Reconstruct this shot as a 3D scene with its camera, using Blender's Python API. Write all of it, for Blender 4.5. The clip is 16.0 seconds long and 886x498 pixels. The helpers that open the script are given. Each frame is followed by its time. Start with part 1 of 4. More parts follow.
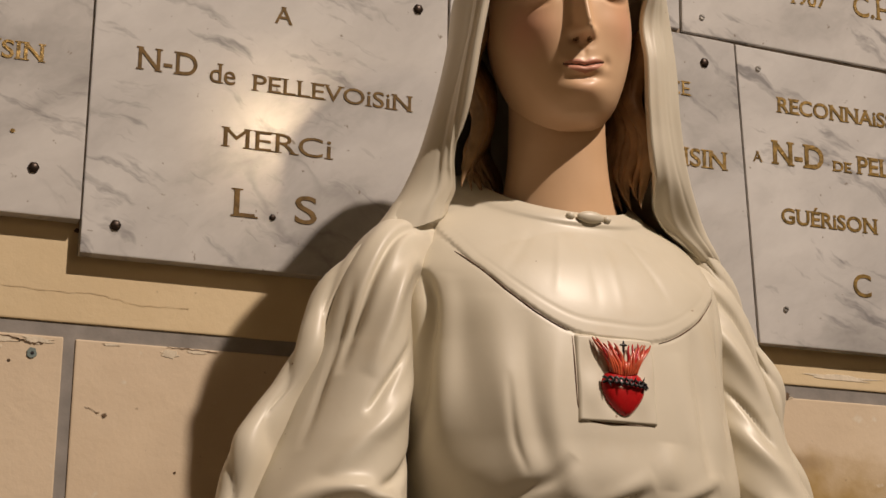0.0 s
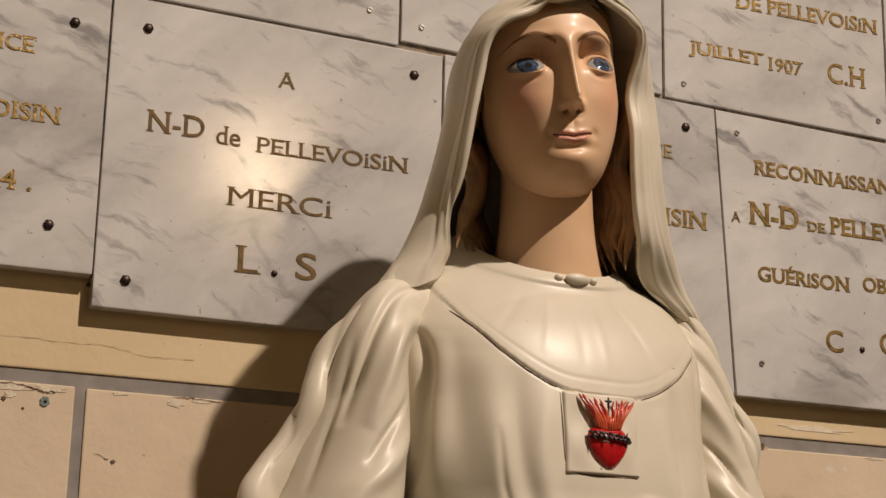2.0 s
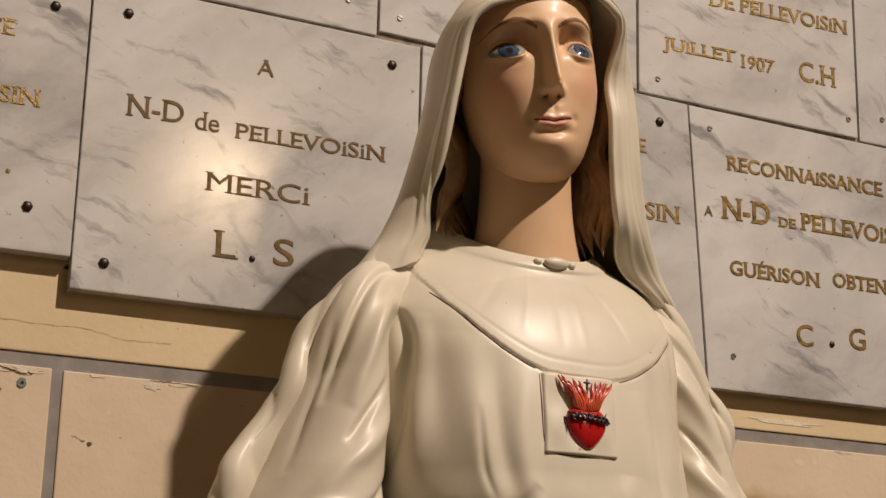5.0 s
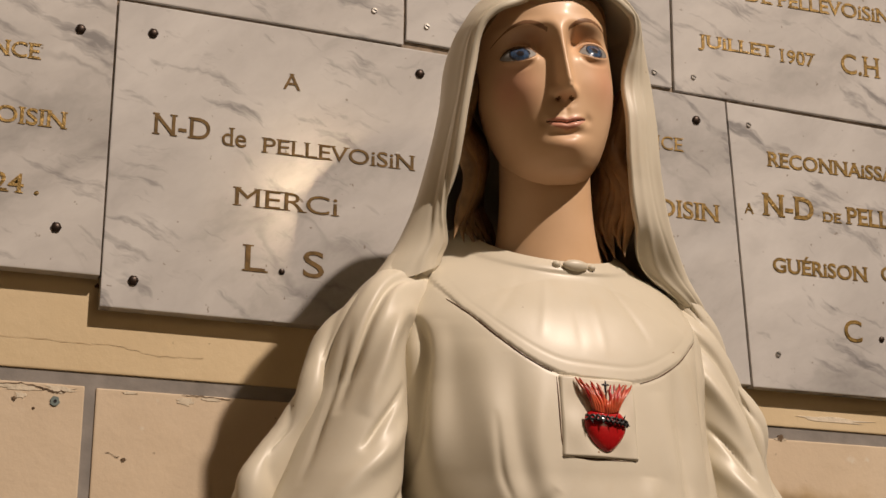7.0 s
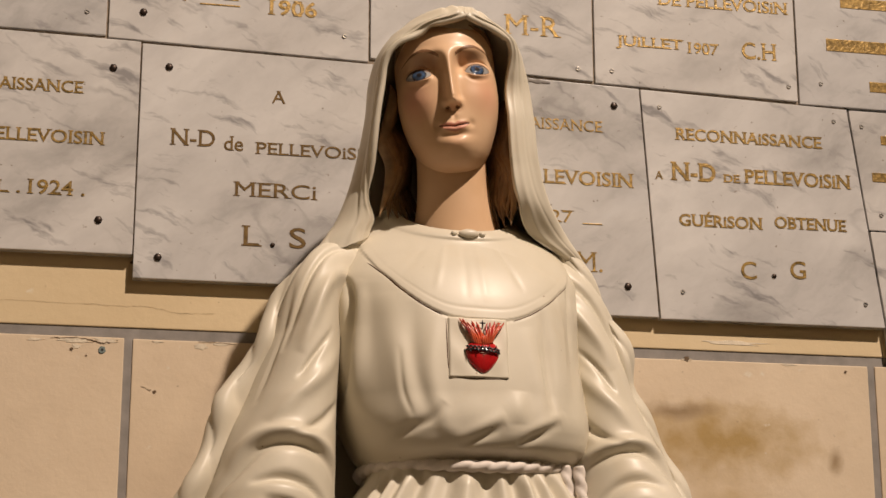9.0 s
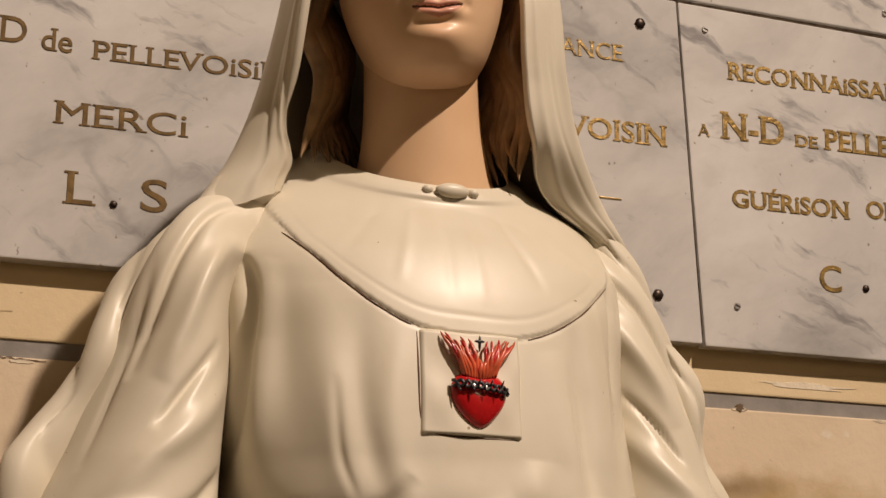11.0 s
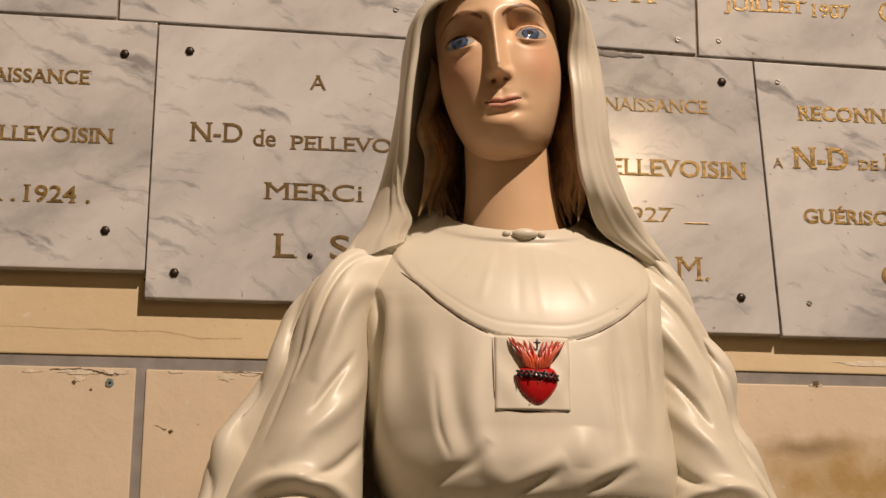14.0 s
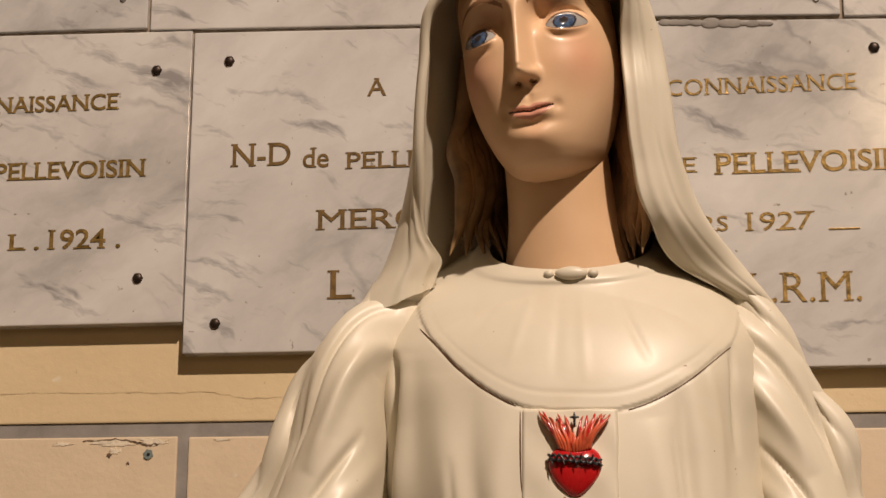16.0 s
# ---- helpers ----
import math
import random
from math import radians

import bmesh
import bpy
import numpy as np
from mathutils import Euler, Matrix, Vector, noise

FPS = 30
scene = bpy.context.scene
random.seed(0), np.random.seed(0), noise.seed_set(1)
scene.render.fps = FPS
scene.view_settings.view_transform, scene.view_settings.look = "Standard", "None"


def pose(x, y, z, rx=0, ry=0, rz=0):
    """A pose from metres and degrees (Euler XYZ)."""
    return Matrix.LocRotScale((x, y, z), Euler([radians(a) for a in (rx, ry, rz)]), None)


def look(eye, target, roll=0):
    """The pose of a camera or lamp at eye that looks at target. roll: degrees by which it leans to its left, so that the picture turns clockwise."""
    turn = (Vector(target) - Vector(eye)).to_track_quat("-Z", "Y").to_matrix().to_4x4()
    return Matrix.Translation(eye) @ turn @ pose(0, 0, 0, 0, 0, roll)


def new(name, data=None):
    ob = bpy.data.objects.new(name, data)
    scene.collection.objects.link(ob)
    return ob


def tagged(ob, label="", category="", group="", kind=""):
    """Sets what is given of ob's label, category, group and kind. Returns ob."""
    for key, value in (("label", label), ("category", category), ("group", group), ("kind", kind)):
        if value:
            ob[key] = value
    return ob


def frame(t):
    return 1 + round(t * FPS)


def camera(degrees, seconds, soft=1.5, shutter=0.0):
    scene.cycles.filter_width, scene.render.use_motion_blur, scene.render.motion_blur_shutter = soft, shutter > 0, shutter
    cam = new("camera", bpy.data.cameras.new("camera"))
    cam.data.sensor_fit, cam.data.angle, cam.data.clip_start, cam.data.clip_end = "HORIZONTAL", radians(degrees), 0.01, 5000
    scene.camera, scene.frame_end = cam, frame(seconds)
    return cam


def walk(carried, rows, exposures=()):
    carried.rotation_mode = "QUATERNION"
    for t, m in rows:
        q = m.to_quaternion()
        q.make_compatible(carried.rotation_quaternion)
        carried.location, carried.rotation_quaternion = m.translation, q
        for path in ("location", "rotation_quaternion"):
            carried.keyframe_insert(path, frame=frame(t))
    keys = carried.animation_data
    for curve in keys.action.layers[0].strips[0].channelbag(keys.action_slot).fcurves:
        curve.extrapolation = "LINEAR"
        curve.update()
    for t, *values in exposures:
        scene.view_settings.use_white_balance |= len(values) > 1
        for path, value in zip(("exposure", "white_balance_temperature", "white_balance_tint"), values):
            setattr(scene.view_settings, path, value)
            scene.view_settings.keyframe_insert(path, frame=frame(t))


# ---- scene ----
cam = camera(28, 16.0, soft=1.5)
PATH = [
    (0, (-0.206, -1.239, 1.461), (0.506, 0.567, 1.941), 0.8),
    (0.5, (-0.163, -1.16, 1.48), (0.53, 0.651, 1.97), 0.9),
    (1, (-0.134, -1.103, 1.496), (0.544, 0.707, 2.01), 1.1),
    (1.5, (-0.142, -1.103, 1.528), (0.551, 0.707, 2.019), 1.5),
    (1.9, (-0.257, -1.274, 1.474), (0.508, 0.504, 1.979), 1.1),
    (2, (-0.243, -1.299, 1.463), (0.488, 0.49, 1.978), 1.2),
    (2.5, (-0.247, -1.313, 1.447), (0.494, 0.468, 1.977), 1.3),
    (3, (-0.257, -1.295, 1.452), (0.51, 0.476, 1.976), 1.4),
    (3.5, (-0.251, -1.297, 1.446), (0.517, 0.471, 1.977), 1.4),
    (6, (-0.266, -1.289, 1.432), (0.511, 0.471, 1.979), 1.3),
    (6.5, (-0.268, -1.292, 1.433), (0.482, 0.478, 1.984), 0.8),
    (7, (-0.19, -1.317, 1.431), (0.456, 0.494, 1.984), 0.5),
    (7.5, (0.017, -1.222, 1.498), (0.435, 0.662, 2.025), 1.0),
    (8, (0.146, -1.116, 1.532), (0.415, 0.797, 2.048), 1.1),
    (8.2, (0.158, -1.114, 1.527), (0.39, 0.805, 2.042), 0.7),
    (8.5, (0.094, -1.485, 1.44), (0.36, 0.436, 1.929), 0.6),
    (8.8, (-0.006, -1.731, 1.352), (0.339, 0.174, 1.856), -0.0),
    (9, (-0.054, -1.767, 1.351), (0.349, 0.13, 1.838), -0.1),
    (9.2, (-0.103, -1.747, 1.324), (0.362, 0.131, 1.831), -0.3),
    (11.3, (0.012, -1.08, 1.506), (0.609, 0.758, 2.02), 0.8),
    (11.5, (0.009, -1.08, 1.514), (0.591, 0.765, 2.023), 0.5),
    (12, (-0.123, -1.38, 1.424), (0.493, 0.449, 1.947), 0.3),
    (12.5, (-0.153, -1.499, 1.389), (0.436, 0.338, 1.918), 0.4),
    (13, (-0.16, -1.481, 1.39), (0.406, 0.362, 1.924), -0.1),
    (13.5, (-0.13, -1.455, 1.389), (0.351, 0.41, 1.929), -0.6),
    (14, (0.122, -1.499, 1.403), (0.295, 0.424, 1.925), 0.4),
    (14.5, (0.347, -1.44, 1.485), (0.251, 0.502, 1.951), 1.0),
    (15, (0.376, -1.304, 1.527), (0.177, 0.633, 1.983), 0.6),
    (15.5, (0.382, -1.308, 1.52), (0.127, 0.622, 1.979), 0.5),
    (16, (0.359, -1.264, 1.536), (0.103, 0.667, 1.989), 0.2),
]
walk(cam, [(t, look(eye, target, roll)) for t, eye, target, roll in PATH], exposures=[(0.0, -0.08, 6500, 10), (3.5, -0.04, 6500, 10), (7.0, -0.02, 6560, 10.5), (8.3, 0.02, 6600, 11), (9.2, 0.10, 6700, 11), (11.5, 0.02, 6850, 12.5), (13.0, 0.06, 6850, 12.5), (14.5, 0.10, 6850, 12.5), (16.0, 0.08, 6850, 12.5)])
LIGHT_WARM = (1.0, 0.83, 0.70)


def lamp(name, kind, eye, target, power, colour, size):
    data = bpy.data.lights.new(name, kind)
    data.energy, data.color = power, colour
    data.shadow_soft_size = size
    ob = new(name, data)
    ob.matrix_world = look(eye, target)
    return ob


key = lamp("chapel_spot", "SPOT", (1.93, -3.70, 5.76), (-1.20, -0.10, 1.60), 1450, LIGHT_WARM, 0.065)
key.data.spot_size, key.data.spot_blend = radians(58), 0.7
lamp("nave_lamp", "POINT", (0.97, -3.00, 2.85), (0.2, 0, 1.8), 16, (1.0, 0.74, 0.46), 0.09)

world = bpy.data.worlds.new("world")
scene.world = world
world.use_nodes = True
world.node_tree.nodes["Background"].inputs["Color"].default_value = (1.0, 0.82, 0.62, 1)
world.node_tree.nodes["Background"].inputs["Strength"].default_value = 0.035


# ---- where the statue stands, and how its head is turned ----
STAND = np.array((0.0, 0.002, 0.012))
HEAD = np.array((0.2805, -0.2090, 1.8985))
fw = np.array((-0.160, -0.983, -0.10))
fw /= np.linalg.norm(fw)
up = np.array((-0.115, 0.0, 0.993))
up -= fw * (up @ fw)
up /= np.linalg.norm(up)
rt = np.cross(fw, up)


# ---- materials ----
class Mat:
    """A node material with small shorthands."""

    def __init__(self, name, colour=(0.5, 0.5, 0.5), rough=0.5, metal=0.0):
        self.m = bpy.data.materials.new(name)
        self.m.use_nodes = True
        self.t = self.m.node_tree
        self.b = self.t.nodes["Principled BSDF"]
        self.b.inputs["Base Color"].default_value = (*colour, 1)
        self.b.inputs["Roughness"].default_value = rough
        self.b.inputs["Metallic"].default_value = metal

    def node(self, kind, **values):
        n = self.t.nodes.new(kind)
        for k, v in values.items():
            n.inputs[k.replace("_", " ")].default_value = v
        return n

    def link(self, a, b):
        self.t.links.new(a, b)

    def coords(self):
        return self.node("ShaderNodeTexCoord").outputs["Object"]

    def noise(self, vec, scale, detail=4.0, rough=0.55, distort=0.0):
        n = self.node("ShaderNodeTexNoise", Scale=scale, Detail=detail, Roughness=rough, Distortion=distort)
        if vec is not None:
            self.link(vec, n.inputs["Vector"])
        return n.outputs["Fac"]

    def ramp(self, fac, *stops):
        n = self.node("ShaderNodeValToRGB")
        e = n.color_ramp.elements
        while len(e) < len(stops):
            e.new(0.5)
        for el, (p, c) in zip(e, stops):
            el.position = p
            el.color = (*c, 1) if len(c) == 3 else c
        self.link(fac, n.inputs["Fac"])
        return n.outputs["Color"]

    def mix(self, fac, a, b, mode="MIX"):
        n = self.t.nodes.new("ShaderNodeMix")
        n.data_type, n.blend_type = "RGBA", mode
        for sock, val in ((n.inputs[0], fac), (n.inputs[6], a), (n.inputs[7], b)):
            if isinstance(val, bpy.types.NodeSocket):
                self.link(val, sock)
            elif isinstance(val, (int, float)):
                sock.default_value = val
            else:
                sock.default_value = (*val, 1)
        return n.outputs[2]

    def colour(self, sock):
        self.link(sock, self.b.inputs["Base Color"])

    def rough(self, fac, lo, hi):
        n = self.node("ShaderNodeMapRange")
        n.inputs["To Min"].default_value, n.inputs["To Max"].default_value = lo, hi
        self.link(fac, n.inputs["Value"])
        self.link(n.outputs["Result"], self.b.inputs["Roughness"])

    def bump(self, fac, strength, distance):
        n = self.node("ShaderNodeBump", Strength=strength, Distance=distance)
        self.link(fac, n.inputs["Height"])
        self.link(n.outputs["Normal"], self.b.inputs["Normal"])


def shifted(mat, amount):
    """Object coordinates pushed apart from object to object."""
    info = mat.node("ShaderNodeObjectInfo")
    mul = mat.node("ShaderNodeMath")
    mul.operation = "MULTIPLY"
    mul.inputs[1].default_value = amount
    mat.link(info.outputs["Random"], mul.inputs[0])
    add = mat.node("ShaderNodeVectorMath")
    add.operation = "ADD"
    mat.link(mat.coords(), add.inputs[0])
    mat.link(mul.outputs[0], add.inputs[1])
    return add.outputs[0], info.outputs["Random"]


def marble():
    """White marble with soft grey clouds and short slanting streaks."""
    m = Mat("marble", rough=0.2)
    vec, rnd = shifted(m, 7.0)
    warp = m.node("ShaderNodeTexNoise", Scale=7.0, Detail=5.0, Roughness=0.6)
    m.link(vec, warp.inputs["Vector"])
    add = m.node("ShaderNodeVectorMath")
    add.operation = "MULTIPLY_ADD"
    add.inputs[1].default_value = (0.07, 0.07, 0.07)
    m.link(warp.outputs["Color"], add.inputs[0])
    m.link(vec, add.inputs[2])

    def slant(angle, sx, sz):
        turn = m.node("ShaderNodeMapping")
        turn.vector_type = "TEXTURE"
        turn.inputs["Rotation"].default_value = (0.0, radians(angle), 0.0)
        turn.inputs["Scale"].default_value = (sx, 1.0, sz)
        m.link(add.outputs[0], turn.inputs["Vector"])
        return turn.outputs[0]

    cloud = m.ramp(m.noise(slant(-30, 1.6, 0.7), 8.0, 6.0, 0.62), (0.28, (0.345, 0.335, 0.325)), (0.46, (0.545, 0.53, 0.515)), (0.70, (0.69, 0.675, 0.655)))
    streak = m.ramp(m.noise(slant(22, 2.1, 0.42), 25.0, 4.0, 0.62), (0.575, (0, 0, 0)), (0.72, (0.78, 0.78, 0.78)))
    c = m.mix(streak, cloud, (0.20, 0.195, 0.20))
    thin = m.noise(slant(30, 2.2, 0.7), 6.5, 3.0, 0.5)
    band = m.ramp(thin, (0.482, (0, 0, 0)), (0.498, (1, 1, 1)), (0.512, (0, 0, 0)))
    where = m.ramp(m.noise(vec, 8.0, 2.0), (0.54, (0, 0, 0)), (0.68, (0.45, 0.45, 0.45)))
    c = m.mix(m.mix(1.0, band, where, "MULTIPLY"), c, (0.17, 0.165, 0.165))
    pale = m.ramp(m.noise(slant(-42, 2.4, 0.5), 5.0, 3.0), (0.60, (0, 0, 0)), (0.70, (0.5, 0.5, 0.5)))
    c = m.mix(pale, c, (0.66, 0.655, 0.65))
    spots = m.ramp(m.noise(vec, 150.0, 2.0), (0.72, (0, 0, 0)), (0.77, (0.75, 0.75, 0.75)))
    c = m.mix(spots, c, (0.22, 0.18, 0.14))
    tint = m.ramp(rnd, (0.0, (1.0, 0.99, 0.97)), (1.0, (0.90, 0.905, 0.91)))
    m.colour(m.mix(1.0, c, tint, "MULTIPLY"))
    m.rough(m.noise(vec, 40.0, 4.0), 0.09, 0.20)
    m.bump(m.noise(vec, 70.0, 4.0), 0.10, 0.0006)
    return m.m


def wall_paint(name, light, dark, stain, stains=()):
    m = Mat(name, rough=0.75)
    vec, rnd = shifted(m, 3.0)
    c = m.ramp(m.noise(vec, 6.0, 6.0, 0.6), (0.32, dark), (0.66, light))
    big = m.ramp(m.noise(vec, 2.6, 3.0), (0.50, (0, 0, 0)), (0.74, (0.75, 0.75, 0.75)))
    c = m.mix(big, c, stain)
    for sx, sz, rx, rz, depth, tone in stains:  # damp stains that lie at fixed places on this wall
        mp = m.node("ShaderNodeMapping")
        mp.inputs["Location"].default_value = (-sx / rx, 0, -sz / rz)
        mp.inputs["Scale"].default_value = (1 / rx, 0, 1 / rz)
        wob = m.node("ShaderNodeTexNoise", Scale=38.0, Detail=4.0)
        co = m.coords()
        m.link(co, wob.inputs["Vector"])
        va = m.node("ShaderNodeVectorMath")
        va.operation = "MULTIPLY_ADD"
        va.inputs[1].default_value = (rx * 1.2, 0, rz * 1.2)
        m.link(wob.outputs["Color"], va.inputs[0])
        m.link(co, va.inputs[2])
        m.link(va.outputs[0], mp.inputs["Vector"])
        ln = m.node("ShaderNodeVectorMath")
        ln.operation = "LENGTH"
        m.link(mp.outputs[0], ln.inputs[0])
        f = m.ramp(ln.outputs["Value"], (0.15, (depth,) * 3), (1.0, (0, 0, 0)))
        c = m.mix(f, c, tone)
    fleck = m.ramp(m.noise(vec, 55.0, 3.0), (0.70, (0, 0, 0)), (0.78, (0.6, 0.6, 0.6)))
    c = m.mix(fleck, c, (0.70, 0.66, 0.56))
    pit = m.ramp(m.noise(vec, 120.0, 2.0), (0.74, (0, 0, 0)), (0.80, (0.6, 0.6, 0.6)))
    m.colour(m.mix(pit, c, (0.22, 0.16, 0.10)))
    m.rough(m.noise(vec, 30.0), 0.5, 0.8)
    m.bump(m.noise(vec, 38.0, 6.0, 0.65), 0.35, 0.0025)
    return m.m


def plain(name, colour, rough, metal=0.0, scale=60.0, spread=0.12, bump=0.1, height=0.001, coat=0.0):
    m = Mat(name, colour, rough, metal)
    vec = m.coords()
    lo = tuple(c * (1 - spread) for c in colour)
    hi = tuple(min(1, c * (1 + spread)) for c in colour)
    m.colour(m.ramp(m.noise(vec, scale, 5.0), (0.3, lo), (0.7, hi)))
    m.rough(m.noise(vec, scale * 0.4, 3.0), max(0.02, rough - 0.07), rough + 0.07)
    if bump:
        m.bump(m.noise(vec, scale * 1.6, 4.0), bump, height)
    m.b.inputs["Coat Weight"].default_value = coat
    m.b.inputs["Coat Roughness"].default_value = 0.15
    return m.m


def cream_paint():
    """Aged glossy cream enamel over plaster, with a few nicks and yellowed patches."""
    m = Mat("cream_enamel", rough=0.3)
    vec = m.coords()
    c = m.ramp(m.noise(vec, 9.0, 5.0), (0.30, (0.61, 0.555, 0.435)), (0.68, (0.69, 0.635, 0.515)))
    patch = m.ramp(m.noise(vec, 24.0, 5.0), (0.58, (0, 0, 0)), (0.74, (0.5, 0.5, 0.5)))
    c = m.mix(patch, c, (0.62, 0.54, 0.40))
    nick = m.ramp(m.noise(vec, 210.0, 1.0), (0.805, (0, 0, 0)), (0.825, (1, 1, 1)))
    m.colour(m.mix(nick, c, (0.30, 0.21, 0.13)))
    m.rough(m.noise(vec, 18.0, 4.0), 0.40, 0.55)
    m.bump(m.noise(vec, 70.0, 4.0), 0.10, 0.0012)
    m.b.inputs["Coat Weight"].default_value = 0.14
    m.b.inputs["Coat Roughness"].default_value = 0.30
    return m.m


def flesh_paint():
    """Satin flesh paint with rouged cheeks, socket shade put into the colour, and brown under the nose."""
    m = Mat("painted_flesh", rough=0.4)
    co = m.coords()
    c = m.ramp(m.noise(co, 26.0, 5.0), (0.3, (0.70, 0.455, 0.265)), (0.7, (0.76, 0.51, 0.315)))
    for u, v, w, r, depth, tone in ((0.0330, -0.0230, 0.044, 0.026, 0.60, (0.66, 0.27, 0.19)), (-0.0330, -0.0230, 0.044, 0.026, 0.50, (0.66, 0.28, 0.19)),
                                    # shade between brow and lid, painted into both sockets
                                    (0.0200, 0.0125, 0.050, 0.014, 0.62, (0.40, 0.19, 0.095)), (-0.0200, 0.0125, 0.050, 0.014, 0.62, (0.40, 0.19, 0.095)),
                                    (0.0, -0.0340, 0.062, 0.010, 0.35, (0.52, 0.24, 0.14)), (0.0, -0.0660, 0.058, 0.013, 0.25, (0.72, 0.36, 0.24))):
        sub = m.node("ShaderNodeVectorMath")
        sub.operation = "DISTANCE"
        m.link(co, sub.inputs[0])
        sub.inputs[1].default_value = tuple(HEAD + STAND + u * rt + v * up + w * fw)
        dv = m.node("ShaderNodeMath")
        dv.operation = "DIVIDE"
        dv.inputs[1].default_value = r
        m.link(sub.outputs["Value"], dv.inputs[0])
        c = m.mix(m.ramp(dv.outputs[0], (0.1, (depth,) * 3), (1.0, (0, 0, 0))), c, tone)
    m.colour(c)
    m.rough(m.noise(co, 30.0, 3.0), 0.42, 0.52)
    m.bump(m.noise(co, 110.0, 4.0), 0.05, 0.0006)
    m.b.inputs["Coat Weight"].default_value = 0.10
    m.b.inputs["Coat Roughness"].default_value = 0.20
    return m.m


MARBLE = marble()
STONE = wall_paint("painted_stone", (0.66, 0.54, 0.39), (0.57, 0.455, 0.32), (0.58, 0.455, 0.30),
                   ((0.70, 1.640, 0.14, 0.050, 0.95, (0.36, 0.235, 0.075)), (0.600, 1.648, 0.050, 0.012, 0.8, (0.22, 0.14, 0.06)), (0.755, 1.602, 0.011, 0.018, 0.8, (0.25, 0.16, 0.07)), (0.66, 1.565, 0.05, 0.03, 0.5, (0.40, 0.27, 0.10))))
BAND = wall_paint("painted_band", (0.66, 0.53, 0.33), (0.60, 0.47, 0.28), (0.62, 0.49, 0.30))
MORTAR = plain("grey_joint", (0.245, 0.225, 0.205), 0.8, scale=45, spread=0.18, bump=0.3, height=0.002)
PLASTER = plain("plain_plaster", (0.20, 0.165, 0.12), 0.85, scale=8)
FLOOR_M = plain("stone_floor", (0.30, 0.26, 0.21), 0.6, scale=12)
GOLD = plain("worn_gilding", (0.30, 0.195, 0.062), 0.34, 0.5, scale=190, spread=0.5, bump=0.5)
DARKGOLD = plain("dark_gilding", (0.15, 0.092, 0.032), 0.65, 0.0, scale=160, spread=0.4, bump=0.2)
DARKGOLD.node_tree.nodes["Principled BSDF"].inputs["Specular IOR Level"].default_value = 0.2
STUD = plain("dark_bronze", (0.045, 0.03, 0.022), 0.4, 0.6, scale=200)
STEEL = plain("dull_steel", (0.40, 0.38, 0.35), 0.38, 0.85, scale=200)
CHIP = plain("bare_plaster", (0.66, 0.58, 0.45), 0.9, scale=120, bump=0.5, height=0.002)
CRACK = plain("dark_crack", (0.13, 0.085, 0.05), 0.95, scale=120)
FAINT = plain("faint_crack", (0.47, 0.365, 0.225), 0.9, scale=120)
DOWEL = plain("green_dowel", (0.15, 0.19, 0.18), 0.6, scale=200)
CREAM = cream_paint()
SKIN = flesh_paint()
HAIR = plain("painted_hair", (0.27, 0.16, 0.072), 0.42, scale=90, spread=0.3, bump=0.2)
RED = plain("red_enamel", (0.46, 0.012, 0.014), 0.22, scale=90, spread=0.2, coat=0.4)
FLAME = plain("orange_red_enamel", (0.58, 0.105, 0.045), 0.28, scale=110, spread=0.4, coat=0.3)
BLACK = plain("black_enamel", (0.02, 0.018, 0.02), 0.35, scale=90)
BROW = plain("brown_paint", (0.11, 0.055, 0.028), 0.4, scale=200)
LIP = plain("rose_paint", (0.62, 0.29, 0.20), 0.42, scale=60, coat=0.05)
EYEWHITE = plain("eye_white", (0.33, 0.32, 0.305), 0.2, scale=60, bump=0, coat=0.2)
SOFTBROW = plain("soft_brown_paint", (0.25, 0.13, 0.065), 0.45, scale=120, spread=0.25)
CORD = plain("cord_paint", (0.70, 0.635, 0.57), 0.6, scale=80)
BEDDING = plain("bedding_mortar", (0.27, 0.215, 0.16), 0.9, scale=120, spread=0.4, bump=0.3)
IRIS = plain("blue_iris", (0.050, 0.088, 0.160), 0.2, scale=500, spread=0.45, bump=0, coat=0.5)


# ---- small building helpers ----
def mesh_object(name, bm, material, parent=None, label="", smooth=False):
    me = bpy.data.meshes.new(name)
    bm.to_mesh(me)
    bm.free()
    me.materials.append(material)
    if smooth:
        for p in me.polygons:
            p.use_smooth = True
    ob = new(name, me)
    if parent is not None:
        ob.parent = parent
    if label:
        ob["label"] = label
    return ob


def part(name, bm, material, parent, label="", smooth=False):
    return mesh_object(name, bm, material, parent, label, smooth)


def slab(x0, x1, y0, y1, z0, z1, bevel=0.0, wear=0.0):
    """A block with rounded edges, its corners slightly uneven."""
    bm = bmesh.new()
    bmesh.ops.create_cube(bm, size=1.0)
    for v in bm.verts:
        v.co = Vector((x0 if v.co.x < 0 else x1, y0 if v.co.y < 0 else y1, z0 if v.co.z < 0 else z1))
        v.co.x += random.uniform(-wear, wear)
        v.co.z += random.uniform(-wear, wear)
    if bevel:
        bmesh.ops.bevel(bm, geom=bm.edges[:], offset=bevel, segments=2, affect="EDGES", profile=0.6)
    return bm


def empty(name, x, y, z):
    ob = new(name)
    ob.location = (x, y, z)
    ob.empty_display_size = 0.05
    return ob

